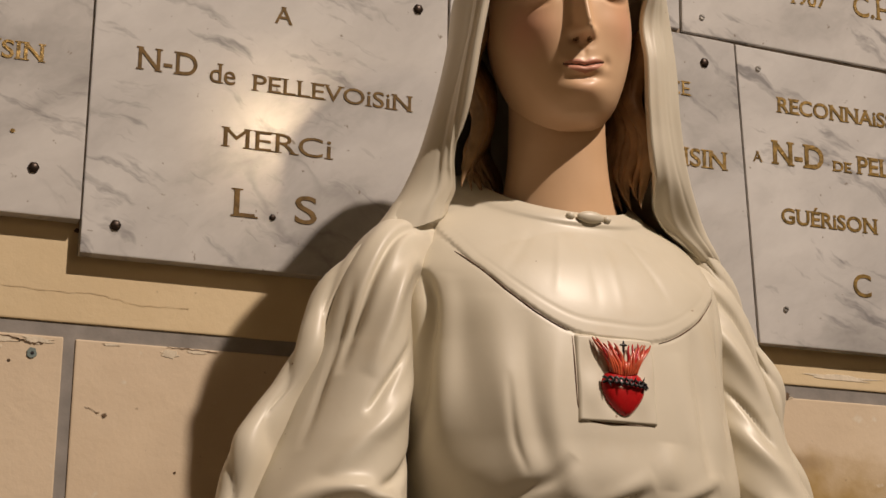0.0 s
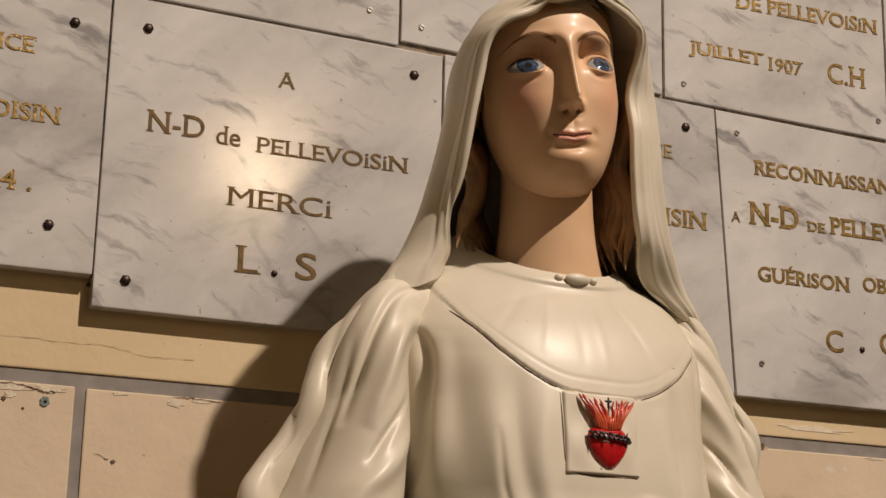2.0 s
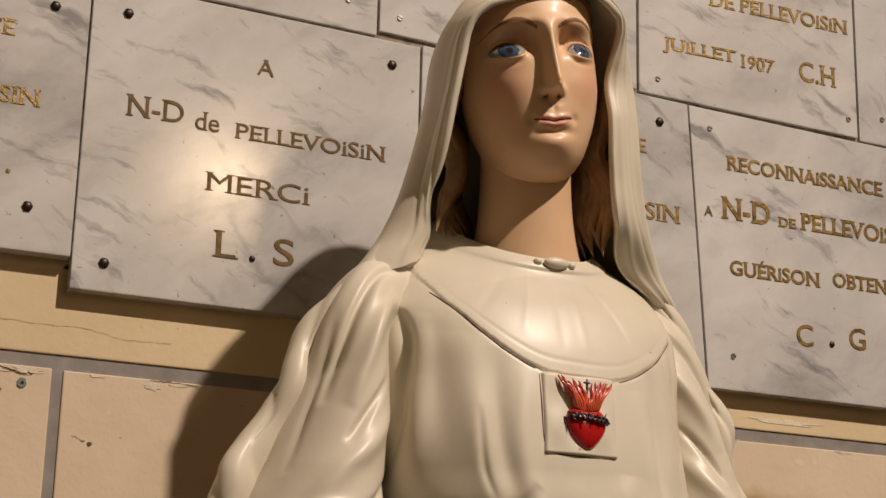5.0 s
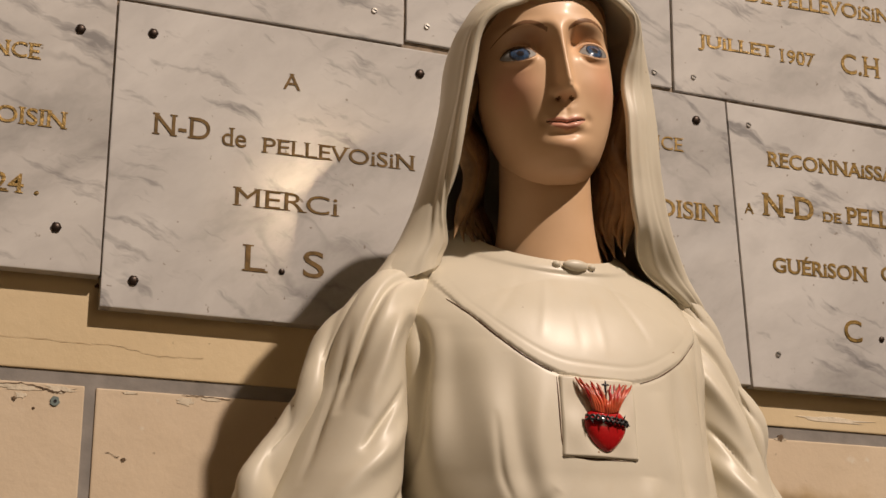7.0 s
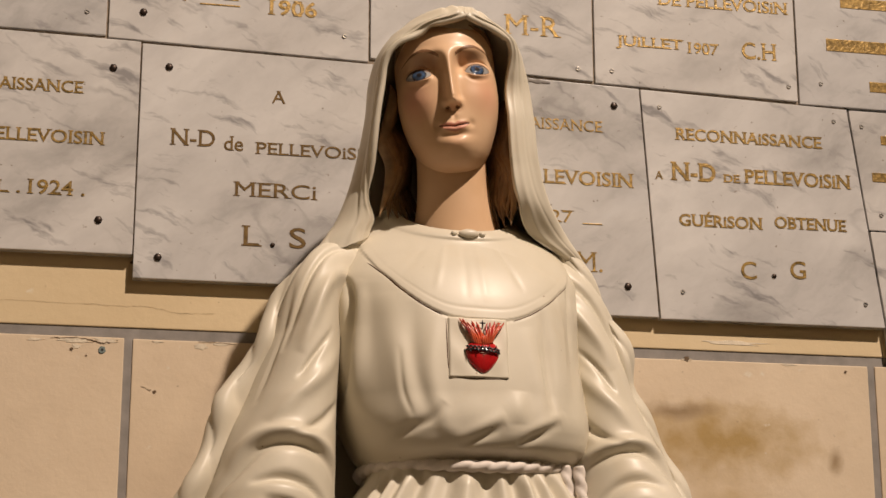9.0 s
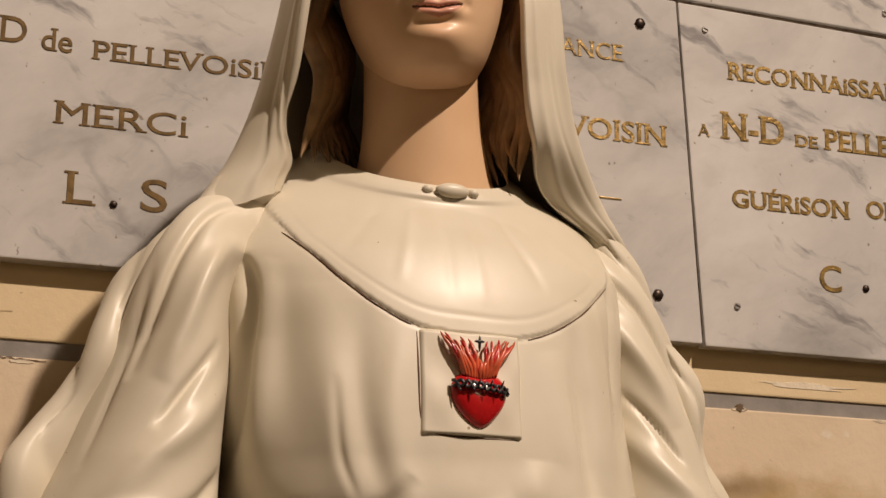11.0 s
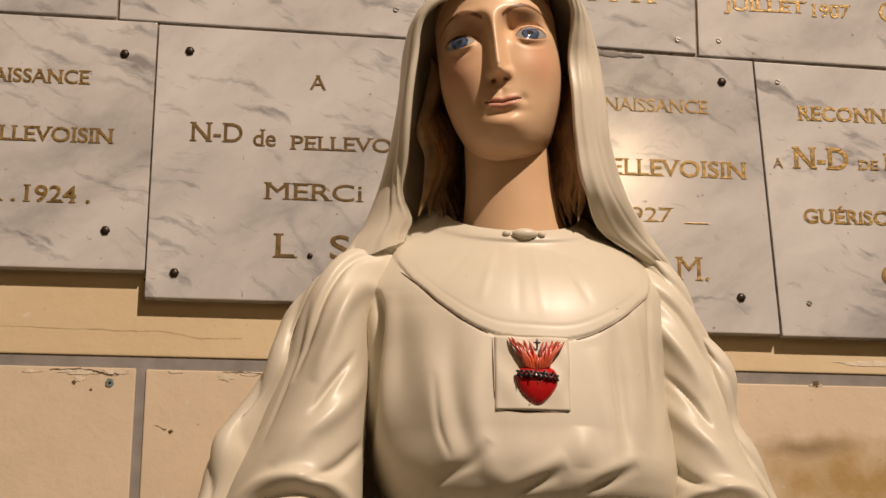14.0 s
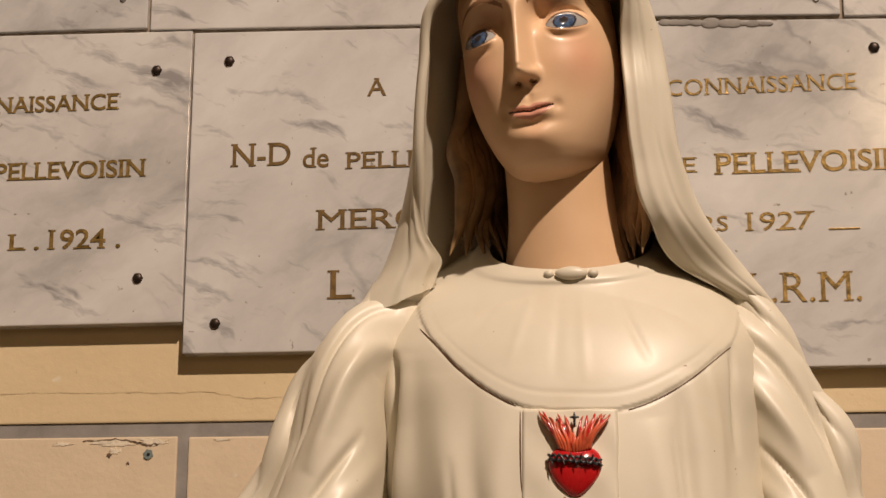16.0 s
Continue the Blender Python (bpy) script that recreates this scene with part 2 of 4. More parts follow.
# ---- the setting ----
X0, X1, Y0, TOP = -2.4, 3.2, -4.8, 6.2
room_floor = tagged(mesh_object("floor", slab(X0 - 0.3, X1 + 0.3, Y0 - 0.3, 0.35, -0.2, 0.0), FLOOR_M), "worn grey stone chapel floor", "floor", kind="structure")
wall_back = tagged(mesh_object("wall_south", slab(X0 - 0.3, X1 + 0.3, Y0 - 0.3, Y0, 0.0, TOP), PLASTER), "plain plastered chapel wall in shade", "wall", kind="structure")
wall_w = tagged(mesh_object("wall_west", slab(X0 - 0.3, X0, Y0, 0.05, 0.0, TOP), PLASTER), "plain plastered chapel wall in shade", "wall", kind="structure")
wall_e = tagged(mesh_object("wall_east", slab(X1, X1 + 0.3, Y0, 0.05, 0.0, TOP), PLASTER), "plain plastered chapel wall in shade", "wall", kind="structure")
roof = tagged(mesh_object("ceiling", slab(X0 - 0.3, X1 + 0.3, Y0 - 0.3, 0.35, TOP, TOP + 0.2), PLASTER), "plain plastered chapel ceiling", "ceiling", kind="structure")
wall_n = tagged(mesh_object("wall_north", slab(X0 - 0.3, X1 + 0.3, -0.0024, 0.35, 0.0, TOP), MORTAR), "cream painted stone wall with grey joint lines", "wall", kind="structure")

# plinth below the statue
tagged(mesh_object("plinth", slab(0.0, 0.59, -0.34, -0.003, 0.0, 0.80, 0.012), PLASTER), "plain cream stone plinth against the wall", "plinth", kind="structure")


# ---- marble plaques ----
FRONT = -0.017
TALL = 0.69  # height of a capital of the built-in font at size 1


def stud(x, z, parent, dark=True, size=0.0040):
    """A fixing on a plaque: a domed bronze rosette, or a flat slotted screw in a washer."""
    bm = bmesh.new()
    if dark:
        bmesh.ops.create_uvsphere(bm, u_segments=14, v_segments=8, radius=size)
        for v in bm.verts:
            v.co.y *= 0.55
            a = math.atan2(v.co.z, v.co.x)
            v.co.x *= 1 + 0.06 * math.cos(6 * a)
            v.co.z *= 1 + 0.06 * math.cos(6 * a)
        bmesh.ops.translate(bm, verts=bm.verts, vec=(x, FRONT - 0.0005, z))
        return part("stud", bm, STUD, parent, "domed dark bronze stud", True)
    bmesh.ops.create_cone(bm, cap_ends=True, segments=14, radius1=0.0028, radius2=0.0022, depth=0.0016, matrix=pose(x, FRONT - 0.0006, z, 90))
    screw = part("screw", bm, STEEL, parent, "small dull steel screw")
    bm = bmesh.new()
    bmesh.ops.create_cube(bm, size=1.0, matrix=pose(x, FRONT - 0.0014, z, 0, 25, 0) @ Matrix.Diagonal((0.0040, 0.0006, 0.0007, 1)))
    part("slot", bm, BLACK, screw)
    return screw


def lettering(text, x0, x1, z, cap, parent, material, weight=0.012):
    """A line of raised gilt letters that fills x0 to x1, its capitals cap high, on the baseline z."""
    curve = bpy.data.curves.new("inscription", "FONT")
    curve.body, curve.size, curve.extrude, curve.offset, curve.resolution_u = text, 1.0, 0.02, weight, 4
    tmp = bpy.data.objects.new("inscription", curve)
    scene.collection.objects.link(tmp)
    bpy.context.view_layer.update()
    me = bpy.data.meshes.new_from_object(tmp.evaluated_get(bpy.context.evaluated_depsgraph_get()))
    bpy.data.objects.remove(tmp)
    co = np.empty(len(me.vertices) * 3)
    me.vertices.foreach_get("co", co)
    co = co.reshape(-1, 3)
    lo, hi = co[:, 0].min(), co[:, 0].max()
    tall = TALL
    ed = np.empty(len(me.edges) * 2, np.int32)
    me.edges.foreach_get("vertices", ed)
    ends = co[ed.reshape(-1, 2)]
    flat = (np.abs(ends[:, 0, 1] - ends[:, 1, 1]) < 1e-4) & (ends[:, 0, 2] > 0) & (ends[:, 1, 2] > 0)
    feet = set()
    tall_x = co[co[:, 1] > 0.3][:, 0]
    for (ax, ay, _), (bx, by, _) in ends[flat]:
        x0_, x1_ = min(ax, bx), max(ax, bx)
        if not ((tall_x > x0_ - 0.02) & (tall_x < x1_ + 0.02)).any():
            continue
        if x1_ - x0_ > 0.06 and (ay < 0.03 or ay > tall - 0.03):
            feet.add((round(float(x0_), 3), round(float(x1_), 3), ay > 0.3))
    sv, sf = [], []
    for a, b, high in feet:  # slab serifs on every stem
        y0, y1 = (tall - 0.035, tall + weight) if high else (-weight, 0.035)
        n = len(sv)
        sv += [(a - 0.06, y0, 0.019), (b + 0.06, y0, 0.019), (b + 0.06, y1, 0.019), (a - 0.06, y1, 0.019)]
        sf.append((n, n + 1, n + 2, n + 3))
    if sv:
        bm = bmesh.new()
        bm.from_mesh(me)
        for f in sf:
            vs = [bm.verts.new(sv[i]) for i in f]
            q = bm.faces.new(vs)
            r = bmesh.ops.extrude_face_region(bm, geom=[q])
            bmesh.ops.translate(bm, verts=[g for g in r["geom"] if isinstance(g, bmesh.types.BMVert)], vec=(0, 0, -0.038))
        bm.to_mesh(me)
        bm.free()
        co = np.empty(len(me.vertices) * 3)
        me.vertices.foreach_get("co", co)
        co = co.reshape(-1, 3)
    out = np.empty_like(co)
    out[:, 0] = x0 + (co[:, 0] - lo) / (hi - lo) * (x1 - x0)
    out[:, 1] = FRONT - 0.0002 - (co[:, 2] + 0.02) * 0.010
    out[:, 2] = z + co[:, 1] * cap / tall
    me.vertices.foreach_set("co", out.ravel())
    me.materials.clear()
    me.materials.append(material)
    me.name = "inscription"
    ob = new("inscription", me)
    ob.parent = parent
    ob["label"] = "worn gilt letters"
    return ob


def bar(x0, x1, z, cap, parent, material=None):
    return part("inscription_bar", slab(x0, x1, FRONT - 0.0006, FRONT + 0.001, z, z + cap, 0.0003), material or GOLD, parent, "worn gilt bar")


def plaque(label, x0, x1, z0, z1, droop=0.0, dip=0.0, thick=0.013, wear=0.0004, lean=0.0, flare=0.0):
    p = empty("plaque", (x0 + x1) / 2, 0, z0)
    tagged(p, label, "plaque", "marble plaques on the wall")
    bm = slab(x0, x1, FRONT, FRONT + thick - 0.0004, z0, z1, 0.0009, wear)
    for v in bm.verts:  # hung a little out of true
        k = (v.co.x - x0) / (x1 - x0)
        v.co.x += (lean + flare * k) * (z1 - v.co.z) / (z1 - z0)
        v.co.z -= (k - 0.5) * (dip if v.co.z < (z0 + z1) / 2 else droop)
    body = part("slab", bm, MARBLE, p)
    body.matrix_parent_inverse = Matrix.Translation((-(x0 + x1) / 2, 0, -z0))
    return p


def on(p, *things):
    """Keeps parts that were built in place where they are under their thing."""
    for c in p.children:
        c.matrix_parent_inverse = Matrix.Translation(-p.location)


p = plaque("white grey-veined marble plaque with gilt letters", 0.0018, 0.2772, 1.7550, 1.9998, 0.0065)
lettering("A", 0.1365, 0.1505, 1.9475, 0.0133, p, DARKGOLD, 0.005)
lettering("N-D", 0.035, 0.079, 1.896, 0.0172, p, DARKGOLD, 0.005)
lettering("de", 0.0885, 0.108, 1.8935, 0.0150, p, DARKGOLD, 0.005)
lettering("PELLEVOiSiN", 0.122, 0.2475, 1.8915, 0.0124, p, DARKGOLD, 0.005)
lettering("MERCi", 0.101, 0.184, 1.8455, 0.0150, p, DARKGOLD, 0.0)
lettering("L", 0.111, 0.127, 1.7935, 0.0210, p, DARKGOLD, 0.005)
lettering("S", 0.1575, 0.1745, 1.7935, 0.0210, p, DARKGOLD, 0.005)
stud(0.1405, 1.7955, p, size=0.0025)
for x, z in ((0.03, 1.979), (0.252, 1.9765), (0.0255, 1.777), (0.253, 1.777)):
    stud(x, z, p)
on(p)

p = plaque("pale marble plaque with gilt lettering and a date", -0.262, 0.0005, 1.7785, 2.0070, 0.004)
lettering("NAISSANCE", -0.152, -0.056, 1.9445, 0.0123, p, GOLD)
lettering("PELLEVOISIN", -0.150, -0.033, 1.8910, 0.0131, p, GOLD)
lettering("1924 .", -0.104, -0.049, 1.8365, 0.0145, p, GOLD)
lettering("L .", -0.135, -0.112, 1.8365, 0.0120, p, GOLD)
for x, z in ((-0.0265, 1.974), (-0.0345, 1.8125), (-0.236, 1.975), (-0.236, 1.812)):
    stud(x, z, p)
on(p)

p = plaque("pale marble plaque behind the statue with gilt lettering", 0.279, 0.5359, 1.7375, 1.9950, 0.008, flare=0.0155)
lettering("CONNAISSANCE", 0.3582, 0.4929, 1.9385, 0.0122, p, GOLD, 0.0)
lettering("DE", 0.3523, 0.3770, 1.8805, 0.0110, p, GOLD, 0.0)
lettering("PELLEVOISIN", 0.3919, 0.5255, 1.8785, 0.0150, p, GOLD)
lettering("RS", 0.3800, 0.3988, 1.8365, 0.0108, p, GOLD, 0.0)
lettering("1927", 0.4127, 0.4582, 1.8360, 0.0132, p, GOLD, 0.0)
bar(0.4691, 0.4909, 1.8350, 0.0013, p)
lettering("L.R.M.", 0.4127, 0.4899, 1.7835, 0.0215, p, GOLD, -0.005)
for x, z in ((0.5072, 1.9695), (0.5175, 1.7695), (0.3047, 1.9700), (0.3047, 1.7690)):
    stud(x, z, p)
on(p)

p = plaque("grey-clouded marble plaque with bold gilt lettering", 0.5379, 0.7785, 1.7365, 1.9870, 0.0065, lean=0.0155, flare=0.0145)
lettering("RECONNAiSSANCE", 0.5770, 0.7455, 1.9362, 0.0128, p, GOLD, 0.02)
lettering("A", 0.5515, 0.5604, 1.8900, 0.0088, p, GOLD)
lettering("N-D", 0.5710, 0.6205, 1.8905, 0.0195, p, GOLD, 0.02)
lettering("DE", 0.6300, 0.6478, 1.8910, 0.0085, p, GOLD, 0.02)
lettering("PELLEVOiSiN", 0.6545, 0.7765, 1.8915, 0.0150, p, GOLD, 0.02)
lettering("GU\u00c9RiSON", 0.5770, 0.6710, 1.8398, 0.0126, p, GOLD, 0.02)
lettering("OBTENUE", 0.6860, 0.7690, 1.8425, 0.0126, p, GOLD, 0.02)
lettering("C", 0.6450, 0.6628, 1.7840, 0.0190, p, GOLD, 0.01)
lettering("G", 0.7015, 0.7195, 1.7870, 0.0190, p, GOLD, 0.01)
stud(0.6825, 1.7885, p, size=0.0027)
for x, z in ((0.5590, 1.9720), (0.5785, 1.7665), (0.7620, 1.9690), (0.7870, 1.7620)):
    stud(x, z, p, False)
on(p)

p = plaque("pale marble plaque with an underlined gilt numeral and date", -0.0335, 0.2375, 2.0038, 2.2480, 0.0, 0.0065)
lettering("1906", 0.132, 0.182, 2.0455, 0.0160, p, GOLD, 0.02)
lettering("7", 0.040, 0.053, 2.0535, 0.0230, p, GOLD, 0.01)
lettering("BRE", 0.062, 0.098, 2.0575, 0.0115, p, GOLD, 0.01)
bar(0.059, 0.101, 2.0505, 0.0016, p)
stud(0.0015, 2.0370, p)
stud(0.2115, 2.0268, p, False)
on(p)

p = plaque("pale marble plaque with small screws, mostly out of sight", -0.300, -0.0355, 2.0105, 2.2500, 0.0, 0.004)
stud(-0.0555, 2.0333, p, False)
on(p)

p = plaque("pale marble plaque with two gilt initials", 0.2395, 0.4849, 2.0005, 2.2450, 0.0, 0.008)
lettering("M-R", 0.3879, 0.4473, 2.0435, 0.0225, p, GOLD, 0.0)
stud(0.2576, 2.0194, p, False)
stud(0.4678, 2.0090, p, False)
on(p)

p = plaque("grey marble plaque with gilt lettering and a date", 0.4869, 0.7210, 1.9920, 2.2400, 0.0, 0.0055)
lettering("DE PELLEVOiSiN", 0.5621, 0.7126, 2.0915, 0.0135, p, GOLD, 0.015)
lettering("JUiLLET", 0.5117, 0.5879, 2.0400, 0.0112, p, GOLD, 0.015)
lettering("1907", 0.5948, 0.6295, 2.0370, 0.0122, p, GOLD, 0.015)
lettering("C.H", 0.6572, 0.6968, 2.0355, 0.0190, p, GOLD, 0.01)
stud(0.5060, 2.0098, p, False)
stud(0.7107, 2.0062, p, False)
on(p)

p = plaque("grey marble plaque with rows of gilt bars", 0.7230, 0.9730, 1.9862, 2.2400, 0.0, 0.002)
for x0, x1, z, cap in ((0.7582, 0.8562, 2.0520, 0.0145), (0.7780, 0.8443, 2.1050, 0.0125), (0.8077, 0.8443, 2.0065, 0.0120)):
    bar(x0, x1, z, cap, p)
stud(0.7493, 2.0123, p, False)
stud(0.7493, 2.1450, p)
on(p)

p = plaque("small pale marble plaque with faint gilt bars", 0.7805, 1.0324, 1.8460, 1.9830, lean=0.0165, flare=-0.0165)
for x0, x1, z in ((0.8170, 0.8839, 1.9450), (0.8040, 0.8938, 1.9015)):
    bar(x0, x1, z, 0.0105, p)
stud(0.7950, 1.9650, p, False)
stud(0.8120, 1.8635, p, False)
on(p)

p = plaque("lower pale marble plaque with dark studs", 0.7975, 1.0324, 1.7100, 1.8440, lean=0.0163, flare=-0.0163)
stud(0.8200, 1.7784, p)
on(p)


# ---- the statue, one sculpted mesh ----
class Sculpt:
    def __init__(self):
        self.v, self.f, self.m, self.n = [], [], [], 0

    def grid(self, pts, mat, close_u=False, close_v=False, flip=False):
        """pts: an array rows x columns x 3. mat: a number, or an array of them for each quad."""
        r, c, _ = pts.shape
        idx = np.arange(r * c).reshape(r, c) + self.n
        if close_v:
            idx = np.concatenate([idx, idx[:, :1]], 1)
        if close_u:
            idx = np.concatenate([idx, idx[:1]], 0)
        q = np.stack([idx[:-1, :-1], idx[:-1, 1:], idx[1:, 1:], idx[1:, :-1]], -1)
        if flip:
            q = q[..., ::-1]
        mm = np.broadcast_to(np.asarray(mat), q.shape[:2])
        self.v.append(pts.reshape(-1, 3))
        self.f.append(q.reshape(-1, 4))
        self.m.append(mm.reshape(-1))
        self.n += r * c

    def tube(self, path, rx, ry, mat, side=(1, 0, 0), seg=24, shape=None):
        """A tube round a path; rx lies along side. shape(u, a): relative swelling. The ends are drawn to a point."""
        path = np.asarray(path, float)
        n = len(path)
        tan = np.gradient(path, axis=0)
        tan /= np.linalg.norm(tan, axis=1)[:, None]
        s = np.asarray(side, float) - tan * (tan @ np.asarray(side, float))[:, None]
        s /= np.linalg.norm(s, axis=1)[:, None]
        w = np.cross(tan, s)
        a = np.linspace(0, 2 * np.pi, seg, endpoint=False)
        rx, ry = np.broadcast_to(rx, n), np.broadcast_to(ry, n)
        u = np.linspace(0, 1, n)
        k = np.ones((n, seg)) if shape is None else shape(u[:, None], a[None])
        pts = path[:, None] + s[:, None] * (rx[:, None] * np.cos(a) * k)[..., None] + w[:, None] * (ry[:, None] * np.sin(a) * k)[..., None]
        pts = np.concatenate([np.repeat(path[:1, None], seg, 1), pts, np.repeat(path[-1:, None], seg, 1)], 0)
        self.grid(pts, mat, close_v=True)

    def blob(self, centre, axes, mat, basis=np.eye(3), nu=14, nv=20):
        ph = np.linspace(-np.pi / 2, np.pi / 2, nu)[:, None]
        la = np.linspace(0, 2 * np.pi, nv, endpoint=False)[None]
        p = np.stack([np.cos(ph) * np.cos(la) * axes[0], np.cos(ph) * np.sin(la) * axes[1], np.sin(ph) * axes[2] + 0 * la], -1)
        self.grid(np.asarray(centre) + p @ basis, mat, close_v=True)

    def build(self, name, materials, at=(0, 0, 0)):
        v, f, m = np.concatenate(self.v) + np.asarray(at), np.concatenate(self.f), np.concatenate(self.m)
        me = bpy.data.meshes.new(name)
        me.from_pydata(v.tolist(), [], f.tolist())
        me.polygons.foreach_set("material_index", m.astype(np.int32))
        me.polygons.foreach_set("use_smooth", np.ones(len(f), bool))
        for mt in materials:
            me.materials.append(mt)
        me.update()
        return new(name, me)


def curve(z, table):
    """Smooth values along a short table of (place, value, ...)."""
    t = np.asarray(table, float)
    z = np.asarray(z, float)
    i = np.clip(np.searchsorted(t[:, 0], z) - 1, 0, len(t) - 2)
    h = t[i + 1, 0] - t[i, 0]
    k = np.clip((z - t[i, 0]) / h, 0, 1)[..., None]
    d = np.gradient(t[:, 1:], t[:, 0], axis=0)
    p0, p1, m0, m1 = t[i, 1:], t[i + 1, 1:], d[i] * h[..., None], d[i + 1] * h[..., None]
    out = (2 * k**3 - 3 * k**2 + 1) * p0 + (k**3 - 2 * k**2 + k) * m0 + (-2 * k**3 + 3 * k**2) * p1 + (k**3 - k**2) * m1
    return out[..., 0] if out.shape[-1] == 1 else out


def stroke(x, z, pts, width, taper=True):
    """1 on a smooth line through pts, falling off over width to both sides and fading towards its ends."""
    x, z = np.broadcast_arrays(x, z)
    k = np.arange(len(pts))[:, None]
    pts = curve(np.linspace(0, len(pts) - 1, 6 * len(pts) - 5), np.concatenate([k, np.asarray(pts, float)], 1))
    lo, hi = pts.min(0) - 3 * width, pts.max(0) + 3 * width
    out = np.zeros(x.shape)
    near = (x > lo[0]) & (x < hi[0]) & (z > lo[1]) & (z < hi[1])
    xs, zs = x[near], z[near]
    best, along = np.full(xs.shape, 1e9), np.zeros(xs.shape)
    n = len(pts) - 1
    for i in range(n):
        (ax, az), (bx, bz) = pts[i], pts[i + 1]
        dx, dz = bx - ax, bz - az
        k = np.clip(((xs - ax) * dx + (zs - az) * dz) / (dx * dx + dz * dz), 0, 1)
        d2 = np.hypot(xs - ax - k * dx, zs - az - k * dz)
        along = np.where(d2 < best, (i + k) / n, along)
        best = np.minimum(best, d2)
    g = np.exp(-(best / width) ** 2)
    out[near] = g * (np.sin(np.pi * along) ** 0.8 if taper else 1.0)
    return out


def step(x, edge, width):
    k = np.clip((x - edge) / width + 0.5, 0, 1)
    return k * k * (3 - 2 * k)


S = Sculpt()
CREAM_I, SKIN_I, HAIR_I, RED_I, FLAME_I, BLACK_I, BROW_I, LIP_I, WHITE_I, IRIS_I, SOFT_I, CORD_I = range(12)
CX = 0.2955

# robe: torso, collar and skirt in one turned and folded surface
ROBE = ((0.80, 0.215, 0.135), (1.20, 0.165, 0.115), (1.40, 0.135, 0.098), (1.50, 0.118, 0.092), (1.528, 0.098, 0.087), (1.540, 0.096, 0.086), (1.550, 0.1045, 0.103), (1.564, 0.1105, 0.1120),
        (1.60, 0.1165, 0.1135), (1.66, 0.117, 0.1075), (1.69, 0.119, 0.101), (1.712, 0.115, 0.092), (1.732, 0.092, 0.080), (1.744, 0.064, 0.073), (1.752, 0.051, 0.069))
zf = np.concatenate([np.linspace(0.80, 1.46, 30)[:-1], np.linspace(1.46, 1.752, 230)])
th = np.concatenate([np.linspace(-0.15, np.pi + 0.15, 300), np.linspace(np.pi + 0.15, 2 * np.pi - 0.15, 42)[1:-1]])
ab = curve(zf, ROBE)
A_, B_ = ab[:, :1], ab[:, 1:]
cs, sn = np.cos(th)[None], np.sin(th)[None]
rx = np.sign(cs) * np.abs(cs) ** 0.9
ry = np.sign(sn) * np.abs(sn) ** 0.62
lean = 0.016 * step(-zf, -1.590, 0.10)[:, None]  # the waist sways to one side
px = CX + lean + A_ * rx
py = -0.150 - B_ * ry * (1 - 0.35 * (ry < 0))
zz = zf[:, None] + 0 * cs
front = np.clip(ry, 0, 1) ** 0.5
d = np.zeros_like(px)
# pleats of the skirt below the cord
skirt = step(-zz, -1.528, 0.02)
d += skirt * (0.0045 * np.sin(th * 26 + 1.3 * np.sin(th * 5)) + 0.003 * np.sin(th * 11 + 0.8)) * front
# long soft folds and creases of the bodice
for pts, wd, amp in (
    (((0.262, 1.668), (0.256, 1.625), (0.262, 1.585), (0.276, 1.560)), 0.0080, 0.0050),
    (((0.222, 1.690), (0.226, 1.640), (0.236, 1.590), (0.246, 1.566)), 0.0090, 0.0060),
    (((0.242, 1.680), (0.242, 1.620), (0.256, 1.575)), 0.0065, -0.0050),
    (((0.205, 1.700), (0.206, 1.640), (0.214, 1.580)), 0.0080, -0.0050),
    (((0.196, 1.660), (0.196, 1.600), (0.205, 1.565)), 0.0060, 0.0040),
    (((0.345, 1.660), (0.352, 1.620), (0.356, 1.580), (0.350, 1.562)), 0.0075, 0.0045),
    (((0.368, 1.690), (0.376, 1.640), (0.378, 1.585)), 0.0080, 0.0050),
    (((0.361, 1.680), (0.366, 1.620), (0.368, 1.580)), 0.0045, -0.0040),
    (((0.390, 1.690), (0.394, 1.640), (0.392, 1.580)), 0.0060, -0.0060),
    (((0.335, 1.600), (0.334, 1.570)), 0.0080, 0.0040),
    (((0.220, 1.556), (0.238, 1.566), (0.256, 1.574), (0.268, 1.588)), 0.0045, -0.0042),
    (((0.282, 1.552), (0.302, 1.559), (0.322, 1.570)), 0.0040, -0.0042),
    (((0.334, 1.552), (0.352, 1.561), (0.376, 1.574)), 0.0042, -0.0048),
    (((0.262, 1.566), (0.284, 1.560), (0.304, 1.568), (0.322, 1.579)), 0.0060, 0.0050),
    (((0.187, 1.706), (0.1900, 1.685), (0.1870, 1.640), (0.1840, 1.570)), 0.0032, -0.0120),
    (((0.199, 1.704), (0.1985, 1.680), (0.1965, 1.630), (0.1940, 1.580)), 0.0050, 0.0060),
    (((0.3915, 1.706), (0.3935, 1.680), (0.3945, 1.640)), 0.0022, -0.0044),
    (((0.3780, 1.700), (0.3830, 1.660), (0.3850, 1.610)), 0.0030, 0.0026),
    (((0.2290, 1.640), (0.2330, 1.600), (0.2420, 1.575)), 0.0024, -0.0022),
    (((0.3560, 1.655), (0.3600, 1.620), (0.3640, 1.590)), 0.0018, -0.0018),
    (((0.318, 1.560), (0.340, 1.562), (0.362, 1.572), (0.380, 1.584)), 0.0060, 0.0050),
):
    d += (0.5 if amp > 0 else 0.85 if wd < 0.0046 else 0.35) * amp * stroke(px, zz, pts, wd) * front
